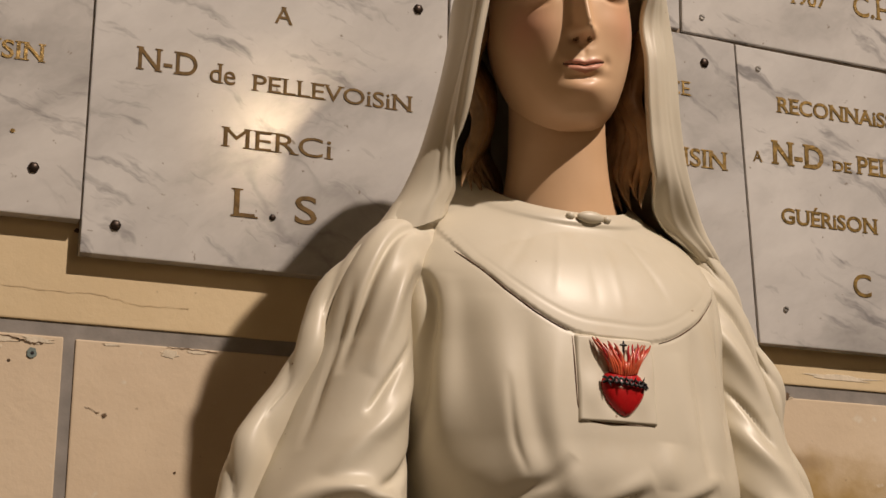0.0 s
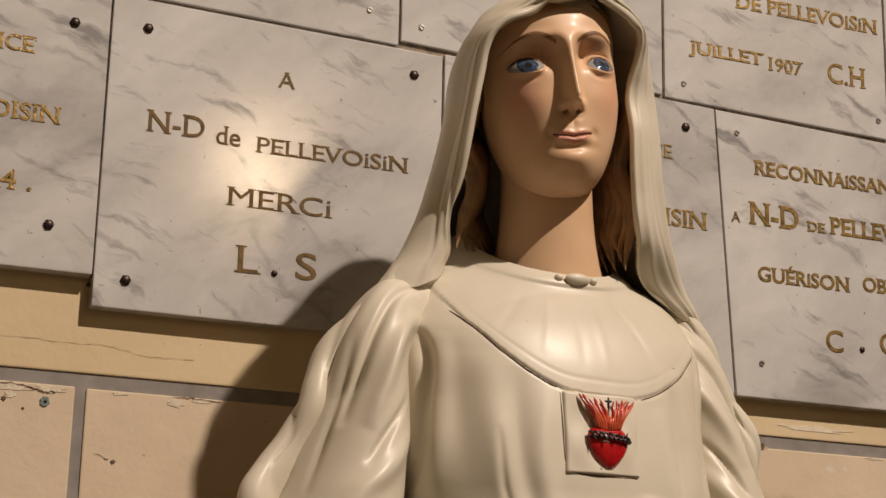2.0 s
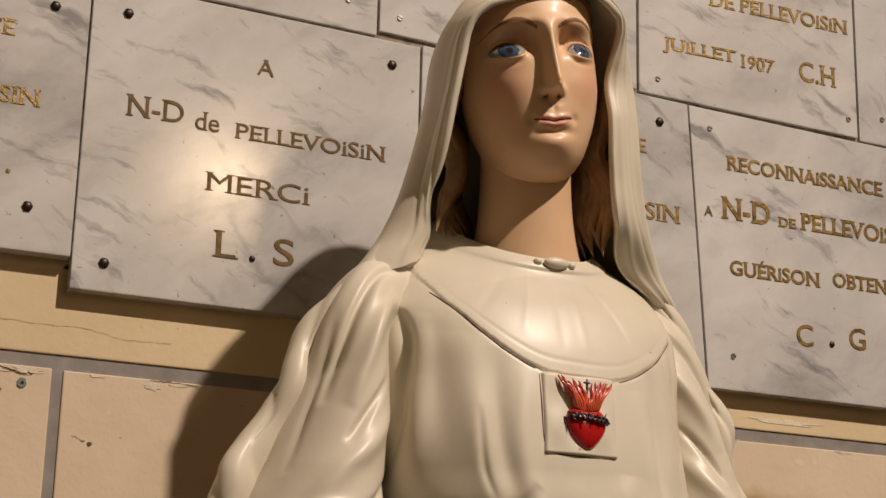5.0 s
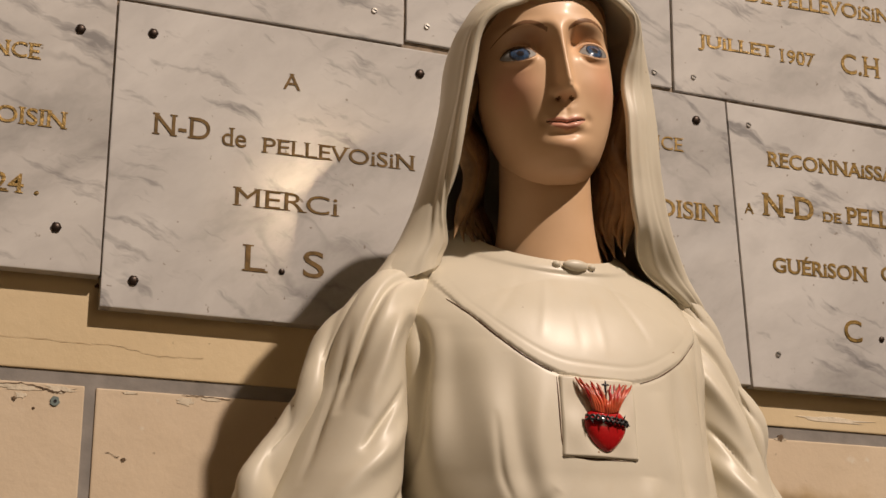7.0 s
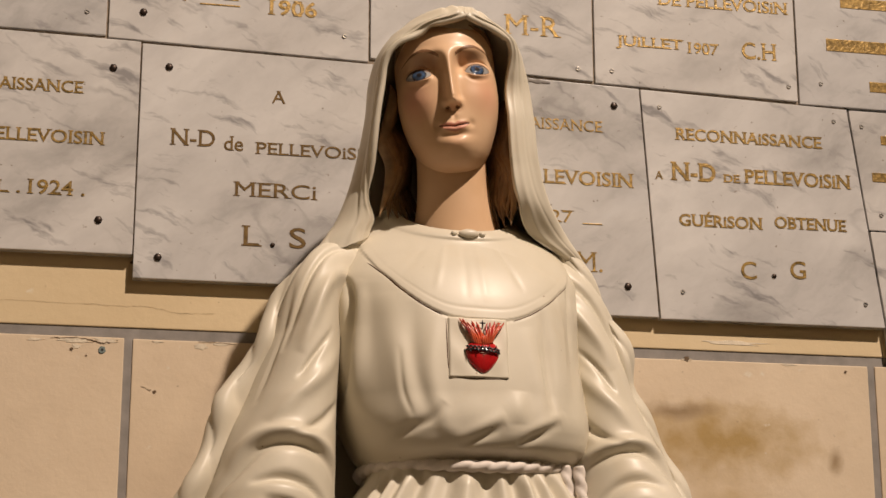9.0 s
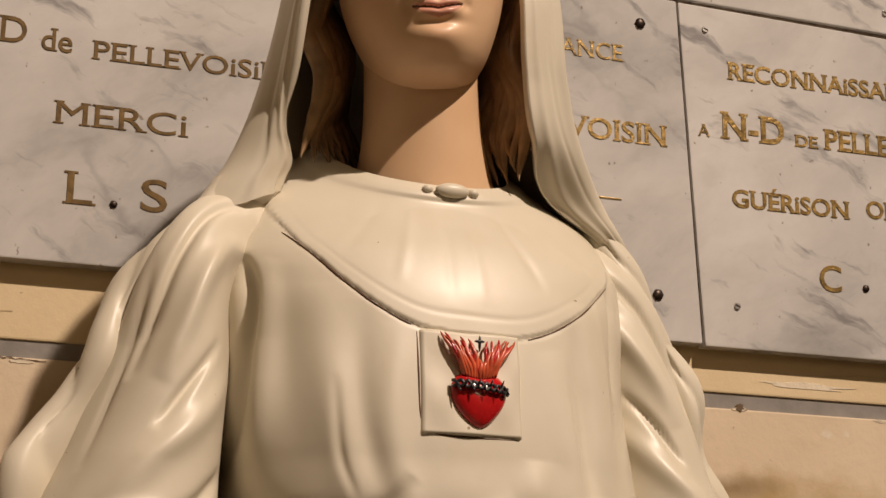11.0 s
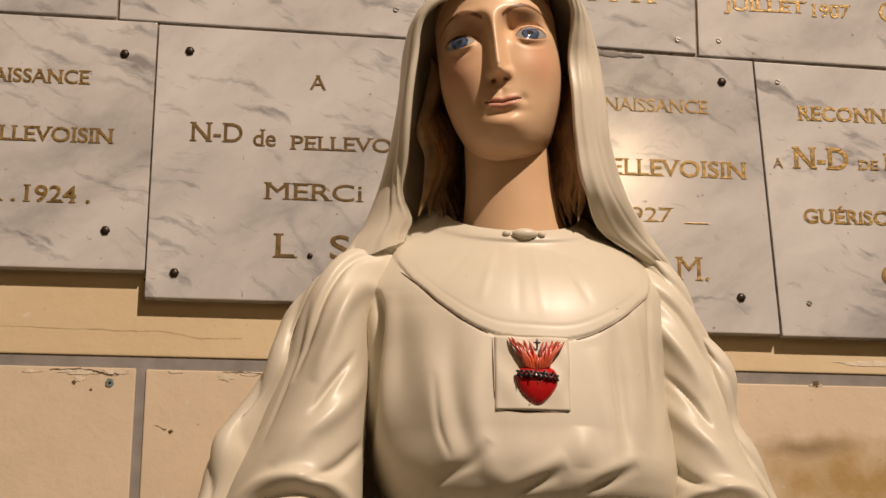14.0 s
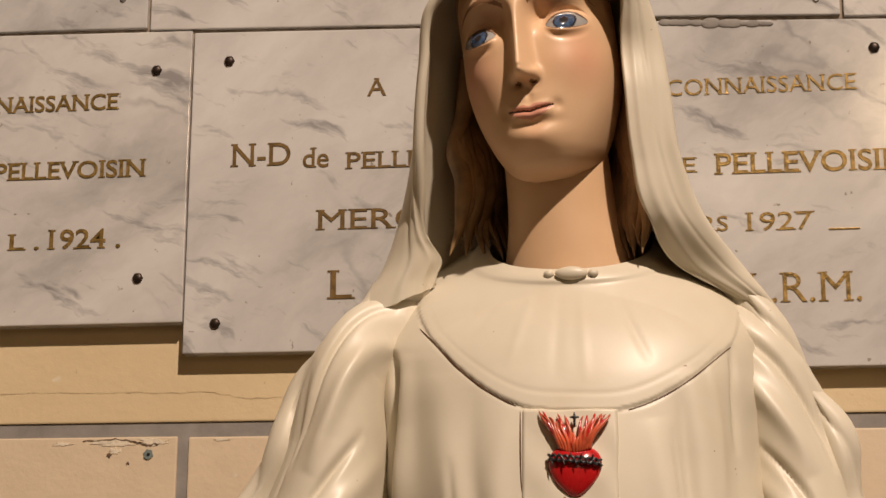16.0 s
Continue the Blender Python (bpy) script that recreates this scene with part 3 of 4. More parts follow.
# collar: a proud bib with a bordered edge, gathered at the neck
edge_l = ((0.186, 1.741), (0.206, 1.722), (0.238, 1.688), (0.268, 1.6685), (0.300, 1.664), (0.335, 1.6665), (0.355, 1.676), (0.380, 1.696), (0.398, 1.720), (0.404, 1.742))
line = curve(np.clip(px, 0.186, 0.404), edge_l)
side = np.clip((px - 0.186) / 0.01, 0, 1) * np.clip((0.404 - px) / 0.01, 0, 1)
bib = step(zz - line, 0.0, 0.0022) * side * (front > 0)
d += 0.0010 * bib
d -= 0.0010 * stroke(px, zz, edge_l, 0.0013, False) * (zz < line + 0.0006) * front
d -= 0.0003 * np.exp(-((zz - line - 0.0105) / 0.0012) ** 2) * side * front
for x_top, x_low, z_low, amp in ((0.262, 0.232, 1.705, -0.0022), (0.276, 0.262, 1.690, 0.0024), (0.292, 0.290, 1.680, -0.0020), (0.304, 0.308, 1.680, 0.0020), (0.322, 0.345, 1.692, -0.0050), (0.332, 0.368, 1.710, 0.0022), (0.250, 0.214, 1.726, 0.0020), (0.338, 0.384, 1.725, -0.0020)):
    d += 0.18 * amp * stroke(px, zz, ((x_top, 1.742), (x_low, z_low)), 0.0030) * front
# neck band
d += 0.0022 * np.exp(-((zz - 1.7475) / 0.0030) ** 4)
nx, ny = cs / A_, -sn / B_
ln = np.hypot(nx, ny)
px, py = px + d * nx / ln, py + d * ny / ln
shear = 0.52 * step(zf, 1.712, 0.075)[:, None]
zz = zz + shear * np.clip(py + 0.226, 0, 0.09)
S.grid(np.stack([px, py, zz], -1), CREAM_I, close_v=True)

# thin dark lines along the collar's edge and two sides of the badge
ROBE_F = np.stack([px, py, zz], -1)[:, :300].reshape(-1, 3)


def on_robe(points, proud=0.0):
    """Points of the front of the robe over a drawn line of x and z."""
    out = []
    for (x0, z0), (x1, z1) in zip(points, points[1:]):
        for k in np.linspace(0, 1, 14)[:-1]:
            x, z = x0 + k * (x1 - x0), z0 + k * (z1 - z0)
            i = np.argmin((ROBE_F[:, 0] - x) ** 2 + (ROBE_F[:, 2] - z) ** 2 + (ROBE_F[:, 1] > -0.15) * 1.0)
            out.append((x, ROBE_F[i, 1] - proud, z))
    return np.array(out)


def groove_line(points, r=0.0006, proud=0.0005):
    p = on_robe(points, proud)
    n = len(p)
    for _ in range(24):
        p[1:-1] = (p[:-2] + p[1:-1] + p[2:]) / 3
    w = r * (0.8 + 0.2 * np.sin(np.arange(n) * 0.21)) * np.sin(np.pi * np.linspace(0.04, 0.96, n)) ** 0.4
    S.tube(p, w, w, BROW_I, side=(0, 0, 1), seg=6)


for xa, xb, r in ((0.206, 0.268, 0.0007), (0.332, 0.392, 0.0005)):
    xs = np.linspace(xa, xb, 9)
    groove_line(list(zip(xs, curve(xs, edge_l) - 0.0012)), r)
groove_line(((0.2700, 1.6640), (0.2704, 1.6360), (0.2708, 1.6098), (0.2980, 1.6092), (0.3262, 1.6094)), 0.0007, 0.0)

# neck
t = np.linspace(0, 1, 24)
path = np.stack([0.2975 - 0.012 * t, -0.178 - 0.022 * t, 1.735 + 0.125 * t], -1)
S.tube(path, 0.0325 + 0.025 * (1 - t) ** 4, 0.0335 + 0.006 * (1 - t) ** 3, SKIN_I, seg=48)

# head: a smooth egg with plainly carved features
vv = np.concatenate([-0.0890 + 0.020 * np.linspace(0, 1, 40) ** 2, np.linspace(-0.069, 0.044, 240)[1:], np.linspace(0.044, 0.062, 20)[1:]])
SHAPE = ((-0.0890, 0.0003, 0.0120, -0.0110), (-0.0882, 0.0100, 0.0230, -0.002), (-0.0858, 0.0175, 0.0335, 0.005), (-0.0815, 0.0242, 0.0425, 0.012), (-0.0750, 0.0300, 0.0490, 0.020), (-0.0670, 0.0345, 0.0530, 0.029), (-0.0590, 0.0380, 0.0550, 0.038), (-0.0480, 0.0420, 0.0562, 0.048), (-0.0260, 0.0466, 0.0562, 0.058), (0.0000, 0.0470, 0.0560, 0.065),
         (0.0250, 0.0462, 0.0575, 0.068), (0.0400, 0.0430, 0.0530, 0.060), (0.0510, 0.0340, 0.0400, 0.045), (0.0580, 0.0200, 0.0240, 0.027), (0.0620, 0.0003, 0.0003, 0.0003))
hw, df, db = curve(vv, SHAPE).T[:, :, None]
la = np.concatenate([np.linspace(-1.75, 1.75, 230), np.linspace(1.75, 2 * np.pi - 1.75, 30)[1:-1]])[None]
u = hw * np.sign(np.sin(la)) * np.abs(np.sin(la)) ** 0.92
c = np.cos(la)
w = np.where(c > 0, df * np.abs(c) ** 0.78, -db * np.abs(c))
v2 = vv[:, None] + 0 * la
au = np.abs(u)
on_face = np.clip(c * 3, 0, 1)


def bumpy(u0, v0, su, sv):
    return np.exp(-((au - u0) / su) ** 2 - ((v2 - v0) / sv) ** 2)


nose_h = curve(v2, ((-0.0890, 0, 0.005), (-0.0410, 0, 0.005), (-0.0352, 0.0003, 0.0056), (-0.0334, 0.0040, 0.0054), (-0.0312, 0.0146, 0.0051), (-0.0262, 0.0190, 0.0048), (-0.0200, 0.0174, 0.0047), (-0.0080, 0.0138, 0.0043), (0.0030, 0.0108, 0.0044), (0.0130, 0.0070, 0.0058), (0.0230, 0.0022, 0.0095), (0.0320, 0, 0.012), (0.0400, 0, 0.01), (0.0620, 0, 0.01)))
rel = nose_h[..., 0] * np.exp(-np.abs(u / nose_h[..., 1]) ** 2.3)
rel += 0.0042 * bumpy(0.0066, -0.0288, 0.0027, 0.0034)
rel -= 0.0034 * bumpy(0.0044, -0.0338, 0.0022, 0.0014)
# sockets under a clear brow edge
rel -= 0.0090 * bumpy(0.0245, 0.0080, 0.0140, 0.0078)
rel -= 0.0062 * bumpy(0.0125, 0.0070, 0.0050, 0.0085)
rel += 0.0020 * bumpy(0.0220, 0.0205, 0.0170, 0.0046)
# full cheeks, round mouth and chin
rel += 0.0036 * bumpy(0.0290, -0.0240, 0.0160, 0.0160)
rel += 0.0010 * bumpy(0.0, -0.0460, 0.0150, 0.0110)
# eyeballs and lids
EYE, WIDE = 0.0272, 0.0118
arc = np.clip(1 - ((au - EYE) / WIDE) ** 2, 0, 1)
lid = 0.0061 * arc ** 0.75
low = -0.0044 * arc ** 0.85
near = np.clip(1.25 - ((au - EYE) / WIDE) ** 2, 0, 1)
rel += 0.0060 * np.exp(-((au - EYE) / 0.0098) ** 2 - ((v2 - 0.0006) / 0.0078) ** 2)
rel += 0.0012 * near * np.exp(-((v2 - lid - 0.0014) / 0.0013) ** 2)
rel += 0.0009 * near * np.exp(-((v2 - low + 0.0010) / 0.0012) ** 2)
rel -= 0.0015 * near * np.exp(-((v2 - lid - 0.0042) / 0.0011) ** 2)
rel -= 0.0010 * near * np.exp(-((v2 - low + 0.0046) / 0.0022) ** 2)
# lips
HALF = 0.0140
mouth = np.clip(1 - (u / HALF) ** 2, 0, 1)
bow = -0.0504 + 0.0010 * (u / 0.012) ** 2 - 0.0007 * np.exp(-(u / 0.003) ** 2)
top_lip = bow + 0.0038 * mouth ** 0.8 - 0.0011 * np.exp(-(u / 0.0022) ** 2)
low_lip = bow - 0.0052 * mouth ** 0.7
rel += 0.0013 * mouth * np.exp(-((v2 - bow - 0.0021) / 0.0022) ** 2)
rel += 0.0022 * mouth * np.exp(-((v2 - bow + 0.0029) / 0.0027) ** 2)
rel -= 0.0018 * mouth ** 0.5 * np.exp(-((v2 - bow) / 0.0009) ** 2)
rel -= 0.0012 * bumpy(0.0, -0.0405, 0.0022, 0.0040)
rel -= 0.0018 * bumpy(0.0, -0.0582, 0.0130, 0.0030)
rel += 0.0036 * bumpy(0.0, -0.0668, 0.0125, 0.0066)
rel -= 0.0012 * bumpy(0.0158, -0.0492, 0.0030, 0.0034)
w = w + rel * on_face
# waved hair over the brow
hair_v = 0.0480 - 8.0 * u ** 2 - 2200.0 * u ** 4
hair_h = step(v2 - hair_v, 0.0015, 0.0035) * (c > -0.2)
w = w + hair_h * (0.0035 + 0.0009 * np.sin((v2 - hair_v) * 900 + 4 * np.sin(au * 130)) + 0.0006 * np.sin(au * 700 + v2 * 500))
pts = HEAD + u[..., None] * rt + v2[..., None] * up + w[..., None] * fw
col = np.full(u.shape, SKIN_I)
col[(hair_h > 0.25) & (c > -0.2)] = HAIR_I
eye = (v2 < lid) & (v2 > low) & (arc > 0.02) & (c > 0)
gaze = np.hypot(au - EYE + 0.0003, v2 - 0.0010)
col[eye] = WHITE_I
col[eye & (gaze < 0.0065)] = BLACK_I
col[eye & (gaze < 0.0056)] = IRIS_I
col[eye & (gaze < 0.0025)] = BLACK_I
col[(v2 >= lid) & (v2 < lid + 0.0017 * near) & (arc > 0.02) & (c > 0)] = BROW_I
col[(v2 <= low) & (v2 > low - 0.0006) & (arc > 0.10) & (c > 0)] = SOFT_I
arch = 0.0222 - 0.0085 * ((au - 0.0230) / 0.0175) ** 2
col[(np.abs(v2 - arch) < 0.0016 * np.clip(1.25 - np.abs(au - 0.018) / 0.022, 0, 1)) & (au > 0.0075) & (au < 0.0430) & (c > 0)] = SOFT_I
col[(np.hypot((au - 0.0044) / 0.0019, (v2 + 0.0338) / 0.0008) < 1) & (c > 0)] = SOFT_I
col[(v2 < top_lip) & (v2 > low_lip) & (np.abs(u) < HALF - 0.0004) & (c > 0)] = LIP_I
col[(np.abs(v2 - bow) < 0.0005) & (np.abs(u) < HALF) & (c > 0)] = BROW_I
S.grid(pts, col[:-1], close_v=True)

# hair falling on both sides of the neck, in long soft waves
for k in range(14):
    f = k / 13
    t = np.linspace(0, 1, 70)
    for lx, sway, top, fall, y0, way, spread in ((0.2290, -0.004, 1.900, 0.128, -0.193, 1, 0.036), (0.3390, 0.006, 1.890, 0.126, -0.219, -1, 0.026)):
        wob = 0.0034 * np.sin(t * 11 + f * 3.2) + 0.0007 * np.sin(t * 23 + k * 1.9)
        path = np.stack([lx + way * spread * f * (0.35 + 0.65 * t) + sway * t ** 2 + wob, y0 + 0.040 * f - 0.005 * np.sin(t * 11 + f * 3 + 1.0), top - (fall - 0.006 * (k % 3)) * t], -1)
        girth = np.clip(t / 0.12, 0.05, 1) ** 0.6 * np.clip((1 - t) / 0.30, 0.02, 1) ** 0.8
        S.tube(path, 0.0056 * girth, 0.0062 * girth, HAIR_I, seg=14, shape=lambda uu, b: 1 + 0.10 * np.sin(b * 5 + uu * 9))


def shell(rows, thick, mat, nz=120, ns=140, ripple=None, lift=None):
    """A draped cloth: rows of (z, then x, y of the points of its cross-section from one front edge round the back to the other)."""
    z = np.linspace(rows[0][0], rows[-1][0], nz)
    tab = curve(z, rows)
    m = tab.shape[1] // 2
    ctl = tab.reshape(nz, m, 2)
    s = np.linspace(0, m - 1, ns)
    sec = np.stack([curve(s, np.concatenate([np.arange(m)[:, None], ctl[i]], 1)) for i in range(nz)])
    p = np.concatenate([sec, np.broadcast_to(z[:, None, None], (nz, ns, 1))], -1)
    if lift is not None:
        p = p + np.array((0, 0, 1.0)) * lift(s[None] / (m - 1), z[:, None])[..., None]
    du, dv = np.gradient(p, axis=1), np.gradient(p, axis=0)
    n = np.cross(du, dv)
    n /= -(np.linalg.norm(n, axis=-1)[..., None] + 1e-12)
    if ripple is not None:
        p = p + n * ripple(p, s[None] / (m - 1), z[:, None])[..., None]
    q = p - n * thick
    ring = np.concatenate([p, q[:, ::-1]], 1)
    S.grid(ring, mat, close_v=True)
    for end in (0, -1):
        S.grid(np.stack([p[end], q[end]]), mat)


# mantle behind the arms
MANTLE = []
for z, xl, xr in ((0.80, 0.0, 0.580), (1.20, 0.010, 0.575), (1.40, 0.025, 0.550), (1.508, 0.044, 0.520), (1.54, 0.058, 0.506), (1.56, 0.067, 0.497), (1.58, 0.0715, 0.485), (1.60, 0.075, 0.474), (1.615, 0.086, 0.468), (1.63, 0.100, 0.467), (1.65, 0.110, 0.464),
                  (1.67, 0.114, 0.455), (1.69, 0.123, 0.443), (1.71, 0.139, 0.433), (1.73, 0.157, 0.420), (1.755, 0.176, 0.404)):
    k = min(1, max(0, (1.755 - z) / 0.06))
    MANTLE.append((z, xl + 0.036, -0.190, xl + 0.007, -0.203, xl, -0.183, xl + 0.045, -0.118, xl + 0.10, -0.075 - 0.02 * (1 - k), CX, -0.055 - 0.03 * (1 - k),
                   xr - 0.10, -0.075 - 0.02 * (1 - k), xr - 0.040, -0.118, xr, -0.178, xr - 0.008, -0.196, xr - 0.022, -0.190))
shell(MANTLE, 0.006, CREAM_I, nz=200, ns=160, ripple=lambda p, s, z: (0.0024 * np.sin(z * 95 + s * 16) + 0.0042 * (np.abs(np.sin(z * 48 - s * 22)) ** 0.6 - 0.7)) * np.exp(-((np.minimum(s, 1 - s) - 0.12) / 0.12) ** 2))

# sleeves
for way, tab in ((1, ((0.0, 0.226, -0.152, 1.712, 0.030, 0.045), (0.12, 0.191, -0.158, 1.709, 0.031, 0.052), (0.28, 0.1615, -0.170, 1.690, 0.0275, 0.060), (0.45, 0.1545, -0.178, 1.645, 0.0315, 0.060), (0.65, 0.142, -0.184, 1.585, 0.041, 0.062), (0.82, 0.130, -0.190, 1.530, 0.052, 0.066), (0.92, 0.120, -0.200, 1.480, 0.058, 0.066), (1.0, 0.108, -0.225, 1.430, 0.050, 0.052))),
                 (-1, ((0.0, 0.366, -0.150, 1.712, 0.030, 0.042), (0.12, 0.394, -0.156, 1.708, 0.032, 0.046), (0.28, 0.411, -0.162, 1.688, 0.032, 0.046), (0.45, 0.425, -0.166, 1.645, 0.032, 0.047), (0.65, 0.436, -0.172, 1.585, 0.038, 0.052), (0.82, 0.448, -0.180, 1.530, 0.047, 0.060), (0.92, 0.458, -0.196, 1.480, 0.054, 0.062), (1.0, 0.470, -0.225, 1.430, 0.050, 0.052)))):
    t = np.linspace(0, 1, 170)
    c5 = curve(t, tab)

    def folds(uu, a, way=way):
        a = a if way == 1 else (np.pi - a) % (2 * np.pi)
        a = (a + np.pi / 2) % (2 * np.pi)
        g = 0.0
        for pts, wd, amp in (
            (((2.0, 0.14), (2.7, 0.28), (3.2, 0.42), (3.4, 0.52)), 0.20, 0.10), (((2.8, 0.14), (3.4, 0.28), (3.8, 0.42), (3.9, 0.52)), 0.16, -0.12), (((3.5, 0.18), (4.1, 0.34), (4.5, 0.50), (4.6, 0.62)), 0.20, 0.10),
            (((2.0, 0.44), (2.7, 0.56), (3.3, 0.66), (3.6, 0.74)), 0.20, 0.09), (((2.5, 0.42), (3.0, 0.52), (3.3, 0.60)), 0.11, -0.08), (((1.9, 0.60), (2.6, 0.70), (3.1, 0.76)), 0.14, -0.09),
            (((1.9, 0.83), (2.5, 0.795), (3.1, 0.79), (3.7, 0.825), (4.1, 0.90), (4.3, 0.98)), 0.16, -0.11), (((1.9, 0.79), (2.5, 0.755), (3.1, 0.75), (3.7, 0.78), (4.2, 0.85)), 0.18, 0.11),
            (((2.1, 0.90), (2.7, 0.865), (3.2, 0.865), (3.6, 0.89)), 0.12, -0.10), (((2.2, 0.97), (2.8, 0.93), (3.3, 0.935)), 0.12, -0.12), (((4.2, 0.3), (4.45, 0.5), (4.5, 0.7), (4.4, 0.85)), 0.22, 0.07), (((3.9, 0.30), (4.1, 0.5), (4.1, 0.68)), 0.12, -0.07),
        ):
            wd, amp = (wd * 0.62, amp * 1.05) if amp < 0 else (wd * 0.85, amp)
            g = g + amp * stroke(a + 0 * uu, (uu + 0 * a) * 7.0, [(q[0], q[1] * 7.0) for q in pts], wd)
        return 1 + g

    S.tube(c5[:, :3], c5[:, 3], c5[:, 4], CREAM_I, seg=120, shape=folds)

# veil over the head, open in front
VEIL = (
    (1.728, 0.212, -0.190, 0.190, -0.206, 0.155, -0.185, 0.205, -0.125, CX, -0.085, 0.375, -0.115, 0.4235, -0.172, 0.4245, -0.181, 0.4205, -0.1835),
    (1.742, 0.214, -0.191, 0.192, -0.207, 0.165, -0.185, 0.210, -0.125, 0.294, -0.086, 0.365, -0.118, 0.4135, -0.178, 0.410, -0.195, 0.392, -0.197),
    (1.758, 0.217, -0.192, 0.197, -0.208, 0.176, -0.185, 0.216, -0.125, 0.292, -0.087, 0.356, -0.122, 0.4020, -0.182, 0.392, -0.204, 0.362, -0.205),
    (1.785, 0.207, -0.213, 0.197, -0.212, 0.1885, -0.187, 0.225, -0.125, 0.288, -0.088, 0.346, -0.126, 0.3800, -0.203, 0.369, -0.224, 0.345, -0.232),
    (1.820, 0.2045, -0.234, 0.2005, -0.218, 0.1985, -0.190, 0.234, -0.125, 0.285, -0.088, 0.340, -0.128, 0.3655, -0.218, 0.3565, -0.234, 0.3375, -0.240),
    (1.860, 0.2090, -0.246, 0.2060, -0.229, 0.2050, -0.198, 0.240, -0.126, 0.282, -0.089, 0.334, -0.128, 0.3600, -0.222, 0.3515, -0.238, 0.3335, -0.242),
    (1.900, 0.2120, -0.255, 0.2095, -0.238, 0.2085, -0.206, 0.245, -0.140, 0.280, -0.112, 0.328, -0.140, 0.3535, -0.223, 0.3470, -0.241, 0.3320, -0.245),
    (1.914, 0.2190, -0.261, 0.2140, -0.246, 0.2120, -0.214, 0.247, -0.147, 0.2795, -0.122, 0.324, -0.146, 0.3490, -0.225, 0.3445, -0.245, 0.3330, -0.252),
    (1.923, 0.2290, -0.266, 0.2210, -0.253, 0.2160, -0.219, 0.249, -0.152, 0.279, -0.129, 0.321, -0.151, 0.3460, -0.225, 0.3420, -0.250, 0.3320, -0.261),
    (1.931, 0.2460, -0.269, 0.2320, -0.259, 0.2200, -0.221, 0.251, -0.158, 0.2785, -0.136, 0.318, -0.156, 0.3420, -0.223, 0.3370, -0.256, 0.3260, -0.269),
    (1.938, 0.2590, -0.275, 0.2430, -0.266, 0.2250, -0.223, 0.253, -0.164, 0.278, -0.144, 0.314, -0.162, 0.3350, -0.222, 0.3250, -0.264, 0.3100, -0.275),
    (1.944, 0.2840, -0.279, 0.2580, -0.272, 0.2320, -0.226, 0.256, -0.168, 0.278, -0.150, 0.308, -0.166, 0.3260, -0.218, 0.3110, -0.270, 0.2870, -0.279),
    (1.955, 0.2845, -0.268, 0.2610, -0.260, 0.2430, -0.222, 0.258, -0.176, 0.278, -0.162, 0.303, -0.174, 0.3150, -0.214, 0.3040, -0.258, 0.2855, -0.268),
    (1.963, 0.2840, -0.248, 0.2670, -0.242, 0.2560, -0.216, 0.264, -0.188, 0.279, -0.178, 0.296, -0.186, 0.3040, -0.212, 0.2960, -0.240, 0.2850, -0.248),
)
shell(VEIL, 0.005, CREAM_I, nz=150, ns=170, ripple=lambda p, s, z: 0.0004 * np.sin(s * 40 + z * 14) * np.exp(-((z - 1.78) / 0.07) ** 2)
      - 0.0008 * np.exp(-((s - 0.115 + 0.25 * (z - 1.84)) / 0.012) ** 2) + 0.0012 * np.exp(-((s - 0.050) / 0.014) ** 2)
      - 0.0007 * np.exp(-((s - 0.90 - 0.2 * (z - 1.84)) / 0.012) ** 2) + 0.0010 * np.exp(-((s - 0.955) / 0.014) ** 2)
      + 0.0014 * np.sin(z * 70 + 3 * np.sin(z * 23)) * np.exp(-(np.minimum(s, 1 - s) / 0.10) ** 2),
      lift=lambda s, z: (0.024 - 0.10 * s) * (s < 0.24) * np.clip(1 - (z - 1.728) / 0.05, 0, 1))
# crown of the veil
k = np.linspace(0, 1, 30)[:, None]
a = np.linspace(0, 2 * np.pi, 80, endpoint=False)[None]
S.grid(np.stack([0.280 + 0.040 * np.sin(k * np.pi / 2)[::-1] * np.cos(a), -0.208 + 0.056 * np.sin(k * np.pi / 2)[::-1] * np.sin(a), 1.936 + 0.031 * np.cos(k * np.pi / 2)[::-1] + 0 * a], -1), CREAM_I, close_v=True)

# cord round the waist, twisted, with a hanging end
a = np.linspace(0, 2 * np.pi, 520)
path = np.stack([CX + 0.016 + 0.0990 * np.cos(a), -0.150 - 0.0905 * np.sin(a), 1.537 + 0.002 * np.sin(3 * a)], -1)
S.tube(path, 0.0052, 0.0062, CORD_I, side=(0, 0, 1), seg=20, shape=lambda uu, b: 0.82 + 0.34 * np.abs(np.sin(b * 1.0 + uu * 120)))
t = np.linspace(0, 1, 120)
for dx in (0.0, 0.013):
    path = np.stack([0.388 + dx + 0.004 * np.sin(t * 7), -0.216 - 0.010 * t + 0.03 * dx * 8 * t, 1.540 - 0.24 * t], -1)
    S.tube(path, 0.0052, 0.0055, CORD_I, seg=18, shape=lambda uu, b: 0.82 + 0.34 * np.abs(np.sin(b + uu * 55)))

# brooch at the neck
S.blob((0.2985, -0.2252, 1.7512), (0.0098, 0.0034, 0.0042), CREAM_I)
for dx in (-0.0125, 0.0120):
    S.blob((0.2985 + dx * 1.08, -0.2240 + abs(dx) * 0.1, 1.7514), (0.0032, 0.0028, 0.0026), CREAM_I)

# square badge with a flaming heart
on_chest = ROBE_F[(np.abs(ROBE_F[:, 0] - 0.2985) < 0.034) & (np.abs(ROBE_F[:, 2] - 1.6375) < 0.032) & (ROBE_F[:, 1] < -0.15)]


def bend(x, z):
    return np.stack([np.ones_like(x), x - 0.2985, z - 1.6375, (x - 0.2985) ** 2, (z - 1.6375) ** 2], -1)


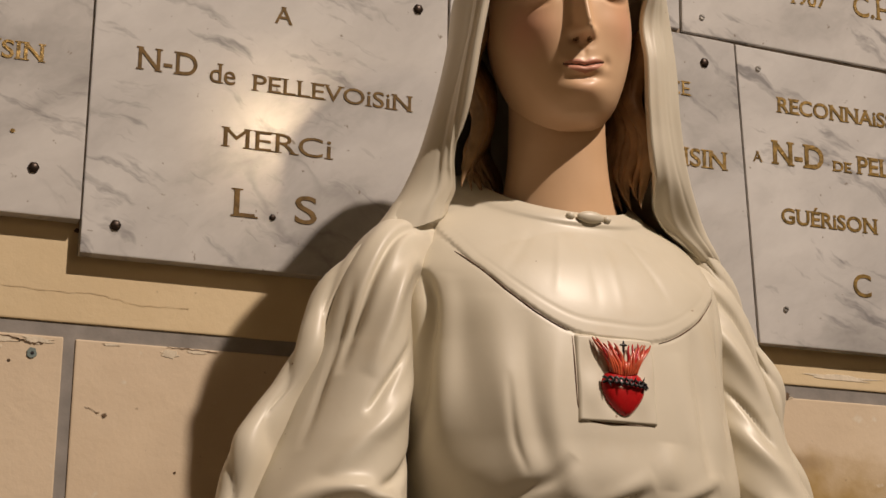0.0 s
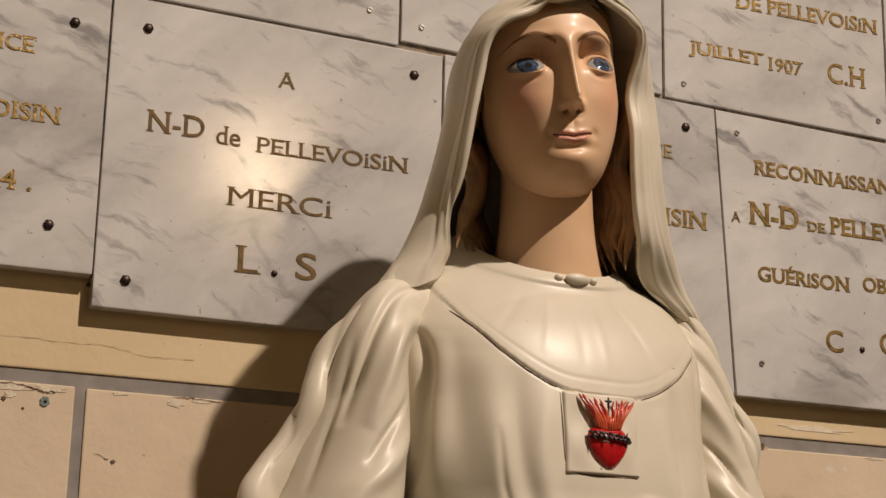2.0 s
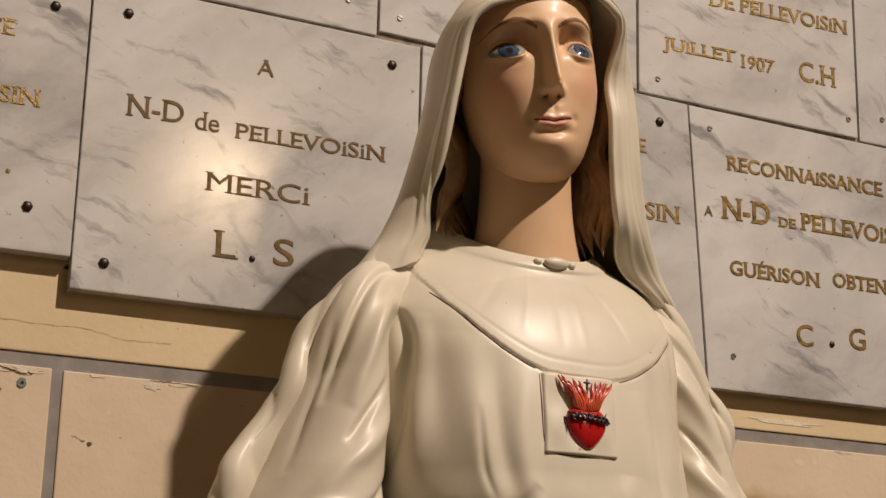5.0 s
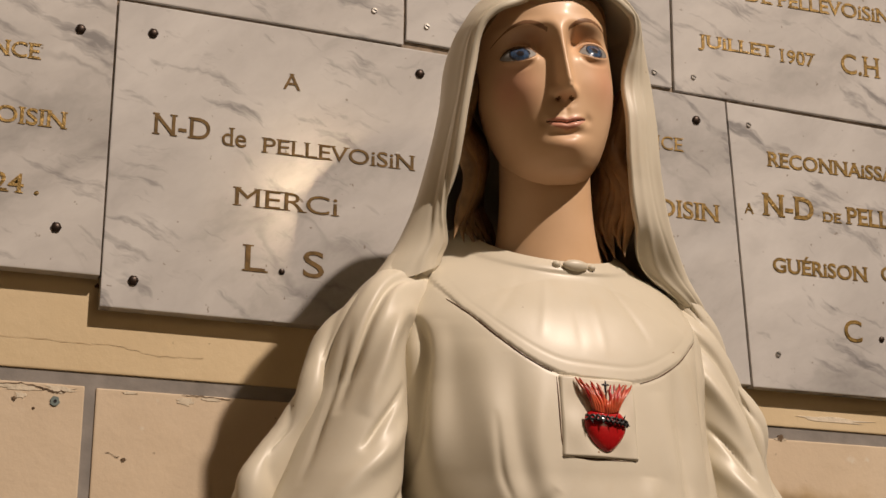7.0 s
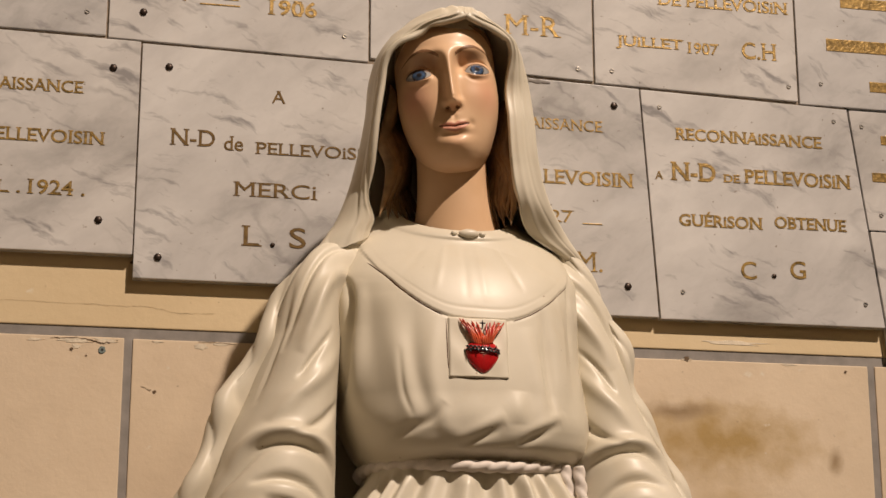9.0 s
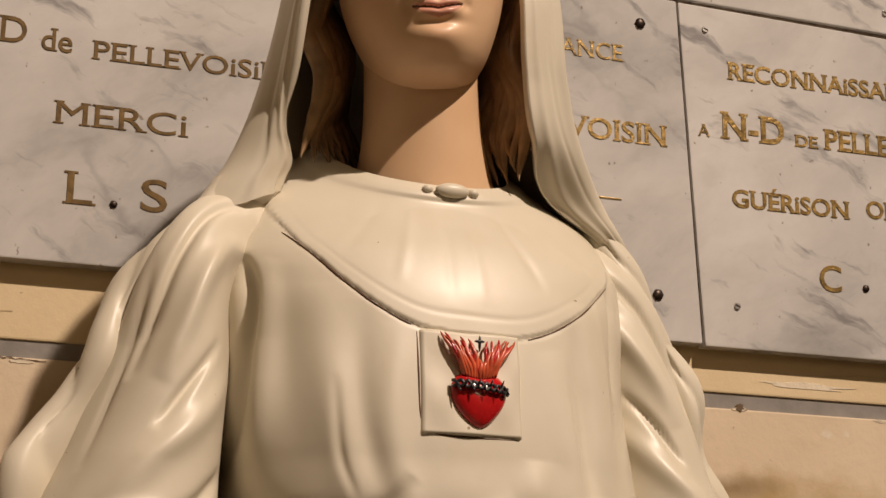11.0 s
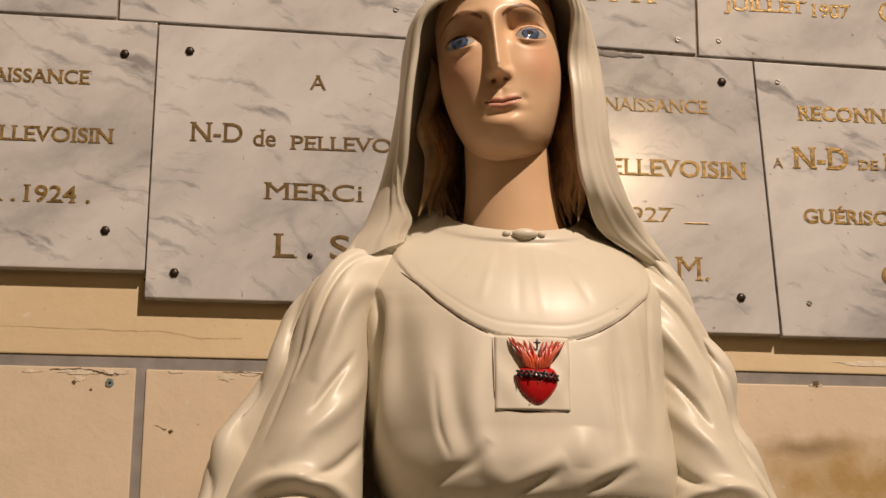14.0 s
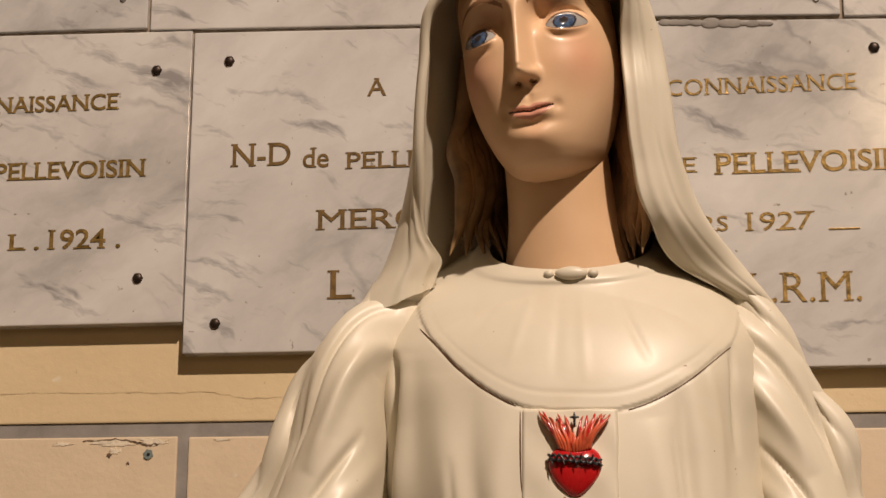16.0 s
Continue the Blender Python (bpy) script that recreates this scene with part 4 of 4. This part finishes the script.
CHEST = np.linalg.lstsq(bend(on_chest[:, 0], on_chest[:, 2]), on_chest[:, 1], rcond=None)[0]
CARD = np.array((0.2985, CHEST[0] - 0.0022, 1.6375))


def laid(p):
    """Lays points that were drawn on a flat card over the swell of the robe."""
    p = np.array(p, float)
    p[..., 1] += bend(p[..., 0], p[..., 2]) @ CHEST - CHEST[0]
    return p


n = 60
gx, gz = np.meshgrid(np.linspace(-0.0278, 0.0278, n), np.linspace(-0.0275, 0.0285, n))
dome = 0.0030 * (1 - np.clip((np.maximum(np.abs(gx) / 0.0278, np.abs(gz) / 0.0280) - 0.95) / 0.05, 0, 1)) - 0.0034
wavy = 0.0006 * np.sin(gx * 190 + 2) * np.sin(gz * 170)
S.grid(laid(np.stack([CARD[0] + gx, CARD[1] - dome - wavy, CARD[2] + gz], -1)), CREAM_I)


def heart(k, a):
    """A plump heart, k from rim to crest."""
    x = 0.0152 * (0.22 * np.sin(a) ** 3 + 0.78 * np.sin(a))
    z = 0.0150 * (0.98 * np.cos(a) - 0.17 * np.cos(2 * a) - 0.04 * np.cos(3 * a) - 0.03 * np.cos(4 * a))
    return x * k, z * k


a = np.linspace(0, 2 * np.pi, 90, endpoint=False)[None]
k = np.sin(np.linspace(np.pi / 2, 0, 26))[:, None]
hx, hz = heart(k, a)
HZ = CARD[2] - 0.0066
S.grid(laid(np.stack([CARD[0] + 0.003 + hx, CARD[1] + 0.0006 - 0.0066 * np.sqrt(np.clip(1 - k ** 2, 0, 1)) + 0 * a, HZ + hz * 0.98], -1)), RED_I, close_v=True)
# thorns: two dark twisted strands across the heart
t = np.linspace(-1, 1, 70)
for ph in (0, np.pi):
    path = np.stack([CARD[0] + 0.003 + 0.0148 * t, CARD[1] - 0.0025 - 0.0055 * np.sqrt(np.clip(1 - t ** 2, 0, 1)), HZ + 0.0040 + 0.0016 * np.sin(t * 14 + ph) - 0.0015 * t], -1)
    S.tube(laid(path), 0.0009, 0.0009, BLACK_I, side=(0, 0, 1), seg=8)
for i in range(9):
    x = -0.9 + 0.225 * i
    c0 = np.array((CARD[0] + 0.003 + 0.0145 * x, CARD[1] - 0.003 - 0.0055 * math.sqrt(max(0, 1 - x * x)), HZ + 0.0040))
    dz = 0.0036 if i % 2 else -0.0036
    S.tube(laid([c0, c0 + np.array((0.0008, -0.001, dz * 0.6)), c0 + np.array((0.0014, -0.0015, dz))]), np.array((0.0007, 0.0005, 0.0001)), np.array((0.0007, 0.0005, 0.0001)), BLACK_I, seg=6)
# flames fan out above the heart on both sides of a small cross
rng = np.random.default_rng(5)
for i in range(36):
    q = -1 + 2 * (i + 0.5) / 36
    high = 0.0185 + 0.0030 * abs(q) + rng.uniform(-0.0030, 0.0020) - (0.007 if abs(q) < 0.18 else 0)
    t = np.linspace(0, 1, 18)
    path = np.stack([CARD[0] + 0.0028 + q * 0.0085 + q * 0.0125 * t ** 1.4 + 0.0012 * np.sin(t * 6.5 + i * 1.7) * t, CARD[1] - 0.0008 - 0.0026 * np.sin(np.pi * t * 0.85) - 0.0007 * (i % 3), HZ + 0.0085 + 0.0020 * q * q + high * t], -1)
    girth = np.clip(1 - t, 0, 1) ** 0.35 * (0.8 + 0.2 * np.sin(np.pi * np.clip(t * 1.3, 0, 1)))
    S.tube(laid(path), 0.0013 * girth + 0.00015, 0.0019 * girth + 0.00015, RED_I if i % 3 == 1 else FLAME_I, seg=10)
S.blob(laid((CARD[0] + 0.003, CARD[1] - 0.0040, HZ + 0.0272)), (0.0008, 0.0010, 0.0042), BLACK_I)
S.blob(laid((CARD[0] + 0.003, CARD[1] - 0.0042, HZ + 0.0284)), (0.0028, 0.0010, 0.0008), BLACK_I)

statue = S.build("statue", [CREAM, SKIN, HAIR, RED, FLAME, BLACK, BROW, LIP, EYEWHITE, IRIS, SOFTBROW, CORD], STAND)
tagged(statue, "cream-painted plaster statue in veil and robe with red heart badge", "statue")

# ---- wall stones, each proud of the grey joints ----
def stones():
    z = 1.7065
    gap = 0.0105
    courses = []
    tall = 0.362
    while z < TOP:
        courses.append((z, min(z + tall - gap, TOP - 0.002)))
        z += tall
    z = 1.6960
    while z > 0.02:
        courses.append((max(z - tall + gap, 0.004), z))
        z -= tall
    for i, (z0, z1) in enumerate(courses):
        upper = z0 > 1.7
        x = 0.0045 - 3 * 0.795 if not (abs(i) % 2 == 0 and upper) else 0.0045 - 0.395 - 2 * 0.795
        while x < X1:
            x0, x1 = max(x, X0 + 0.002), min(x + 0.795 - 0.0085, X1 - 0.002)
            if x1 - x0 > 0.05:
                bm = slab(x0, x1, -0.004, 0.03, z0, z1, 0.0012, 0.0006)
                s = part("stone", bm, BAND if upper and z0 < 1.72 else STONE, wall_n)
            x += 0.795


stones()


def patch(name, x, z, w, h, material, y=-0.0044, thick=0.0012, seed=0, jag=0.35, label=""):
    """A small irregular flake or hole rim on the wall."""
    rng = np.random.default_rng(seed)
    n = 22
    bm = bmesh.new()
    ring = []
    for i in range(n):
        a = 2 * math.pi * i / n
        k = 1 + rng.uniform(-jag, jag)
        ring.append((x + 0.5 * w * k * math.cos(a), z + 0.5 * h * k * math.sin(a)))
    back = [bm.verts.new((px_, y + thick, pz_)) for px_, pz_ in ring]
    face = [bm.verts.new((x + (px_ - x) * 0.88, y, z + (pz_ - z) * 0.88)) for px_, pz_ in ring]
    for i in range(n):
        j = (i + 1) % n
        bm.faces.new((back[i], back[j], face[j], face[i]))
    bm.faces.new(face)
    bmesh.ops.recalc_face_normals(bm, faces=bm.faces)
    return part(name, bm, material, wall_n, label)


def hairline(points, width, seed=0, y=-0.0045, name="crack", material=CRACK):
    """A wandering crack, a thin dark strip."""
    rng = np.random.default_rng(seed)
    bm = bmesh.new()
    last = None
    for (x0, z0), (x1, z1) in zip(points, points[1:]):
        for k in np.linspace(0, 1, 9)[:-1]:
            x = x0 + k * (x1 - x0)
            z = z0 + k * (z1 - z0) + rng.uniform(-1, 1) * 0.0007
            w = width * rng.uniform(0.3, 1.0)
            pair = [bm.verts.new((x, y, z - w / 2)), bm.verts.new((x, y, z + w / 2))]
            if last:
                bm.faces.new((last[0], pair[0], pair[1], last[1]))
            last = pair
    return part(name, bm, material, wall_n)


hairline(((-0.150, 1.7300), (-0.060, 1.7295), (-0.010, 1.7285), (0.020, 1.7290), (0.045, 1.7235), (0.090, 1.7240)), 0.00045, 1, material=FAINT)
hairline(((-0.075, 1.6935), (-0.050, 1.6945), (-0.028, 1.6920)), 0.0012, 2)
hairline(((-0.036, 1.6925), (-0.026, 1.6900), (-0.016, 1.6912)), 0.0016, 3)
hairline(((0.070, 1.6942), (0.085, 1.6946), (0.110, 1.6938)), 0.0009, 4)
hairline(((0.620, 1.7230), (0.690, 1.7265), (0.750, 1.7220)), 0.00045, 5, material=FAINT)
hairline(((0.014, 1.6480), (0.026, 1.6440)), 0.0007, 6)
for i, (x, z, w, h) in enumerate(((-0.052, 1.6920, 0.036, 0.0050), (-0.022, 1.6925, 0.022, 0.0060), (-0.050, 1.6860, 0.008, 0.0050), (0.072, 1.6900, 0.013, 0.0060), (0.092, 1.6930, 0.014, 0.0028), (0.030, 1.6935, 0.012, 0.0020), (-0.090, 1.6915, 0.016, 0.0030),
                                  (0.585, 1.6960, 0.012, 0.0030), (0.640, 1.7160, 0.070, 0.0050), (0.700, 1.6945, 0.020, 0.0022))):
    patch("flake", x, z, w, h, CHIP, seed=i + 11, label="bare plaster flake" if i == 0 else "")
for i, (x, z, w) in enumerate(((-0.0545, 1.6830, 0.0036), (0.028, 1.6430, 0.0034), (0.001, 1.7735, 0.0040), (0.080, 1.6060, 0.0016), (0.585, 1.6970, 0.0060), (0.7650, 1.6890, 0.0030), (-0.0400, 1.6770, 0.0020))):
    patch("pit", x, z, w, w * 0.9, CRACK, y=-0.0048, thick=0.0012, seed=i + 40)
patch("dowel", -0.0248, 1.6830, 0.0078, 0.0078, DOWEL, y=-0.0050, thick=0.0014, seed=60, jag=0.12, label="grey-green plastic wall plug")
patch("pit", -0.0246, 1.6831, 0.0026, 0.0026, BLACK, y=-0.0053, thick=0.0006, seed=61, jag=0.1)
# mortar squeezed out over the lower rim of a plaque, in soft lumps
rng = np.random.default_rng(12)
M = Sculpt()
x = 0.358
while x < 0.436:
    r = rng.uniform(0.0026, 0.0052) * (1.0 if x < 0.425 else 0.6)
    M.blob((x, -0.0172, 1.9952 - 0.06 * (x - 0.36)), (r * 1.5, 0.0008, r * rng.uniform(0.55, 0.85)), 0, nu=9, nv=14)
    x += r * rng.uniform(0.9, 1.6)
smear = M.build("mortar_smear", [MORTAR])
smear.parent = wall_n
tagged(smear, "grey mortar squeezed between plaques")
# brownish bedding mortar, a little behind the plaques' faces
for name, x0, x1, z0, z1 in (("bedding_mortar", -0.255, 0.778, 1.7830, 2.215), ("bedding_mortar", 0.285, 0.775, 1.7450, 1.7830)):
    bm = bmesh.new()
    bmesh.ops.create_cube(bm, size=1.0)
    for v in bm.verts:
        v.co = ((x0 + x1) / 2 + v.co.x * (x1 - x0), -0.0095 + v.co.y * 0.0085, (z0 + z1) / 2 + v.co.z * (z1 - z0))
    part(name, bm, BEDDING, wall_n)
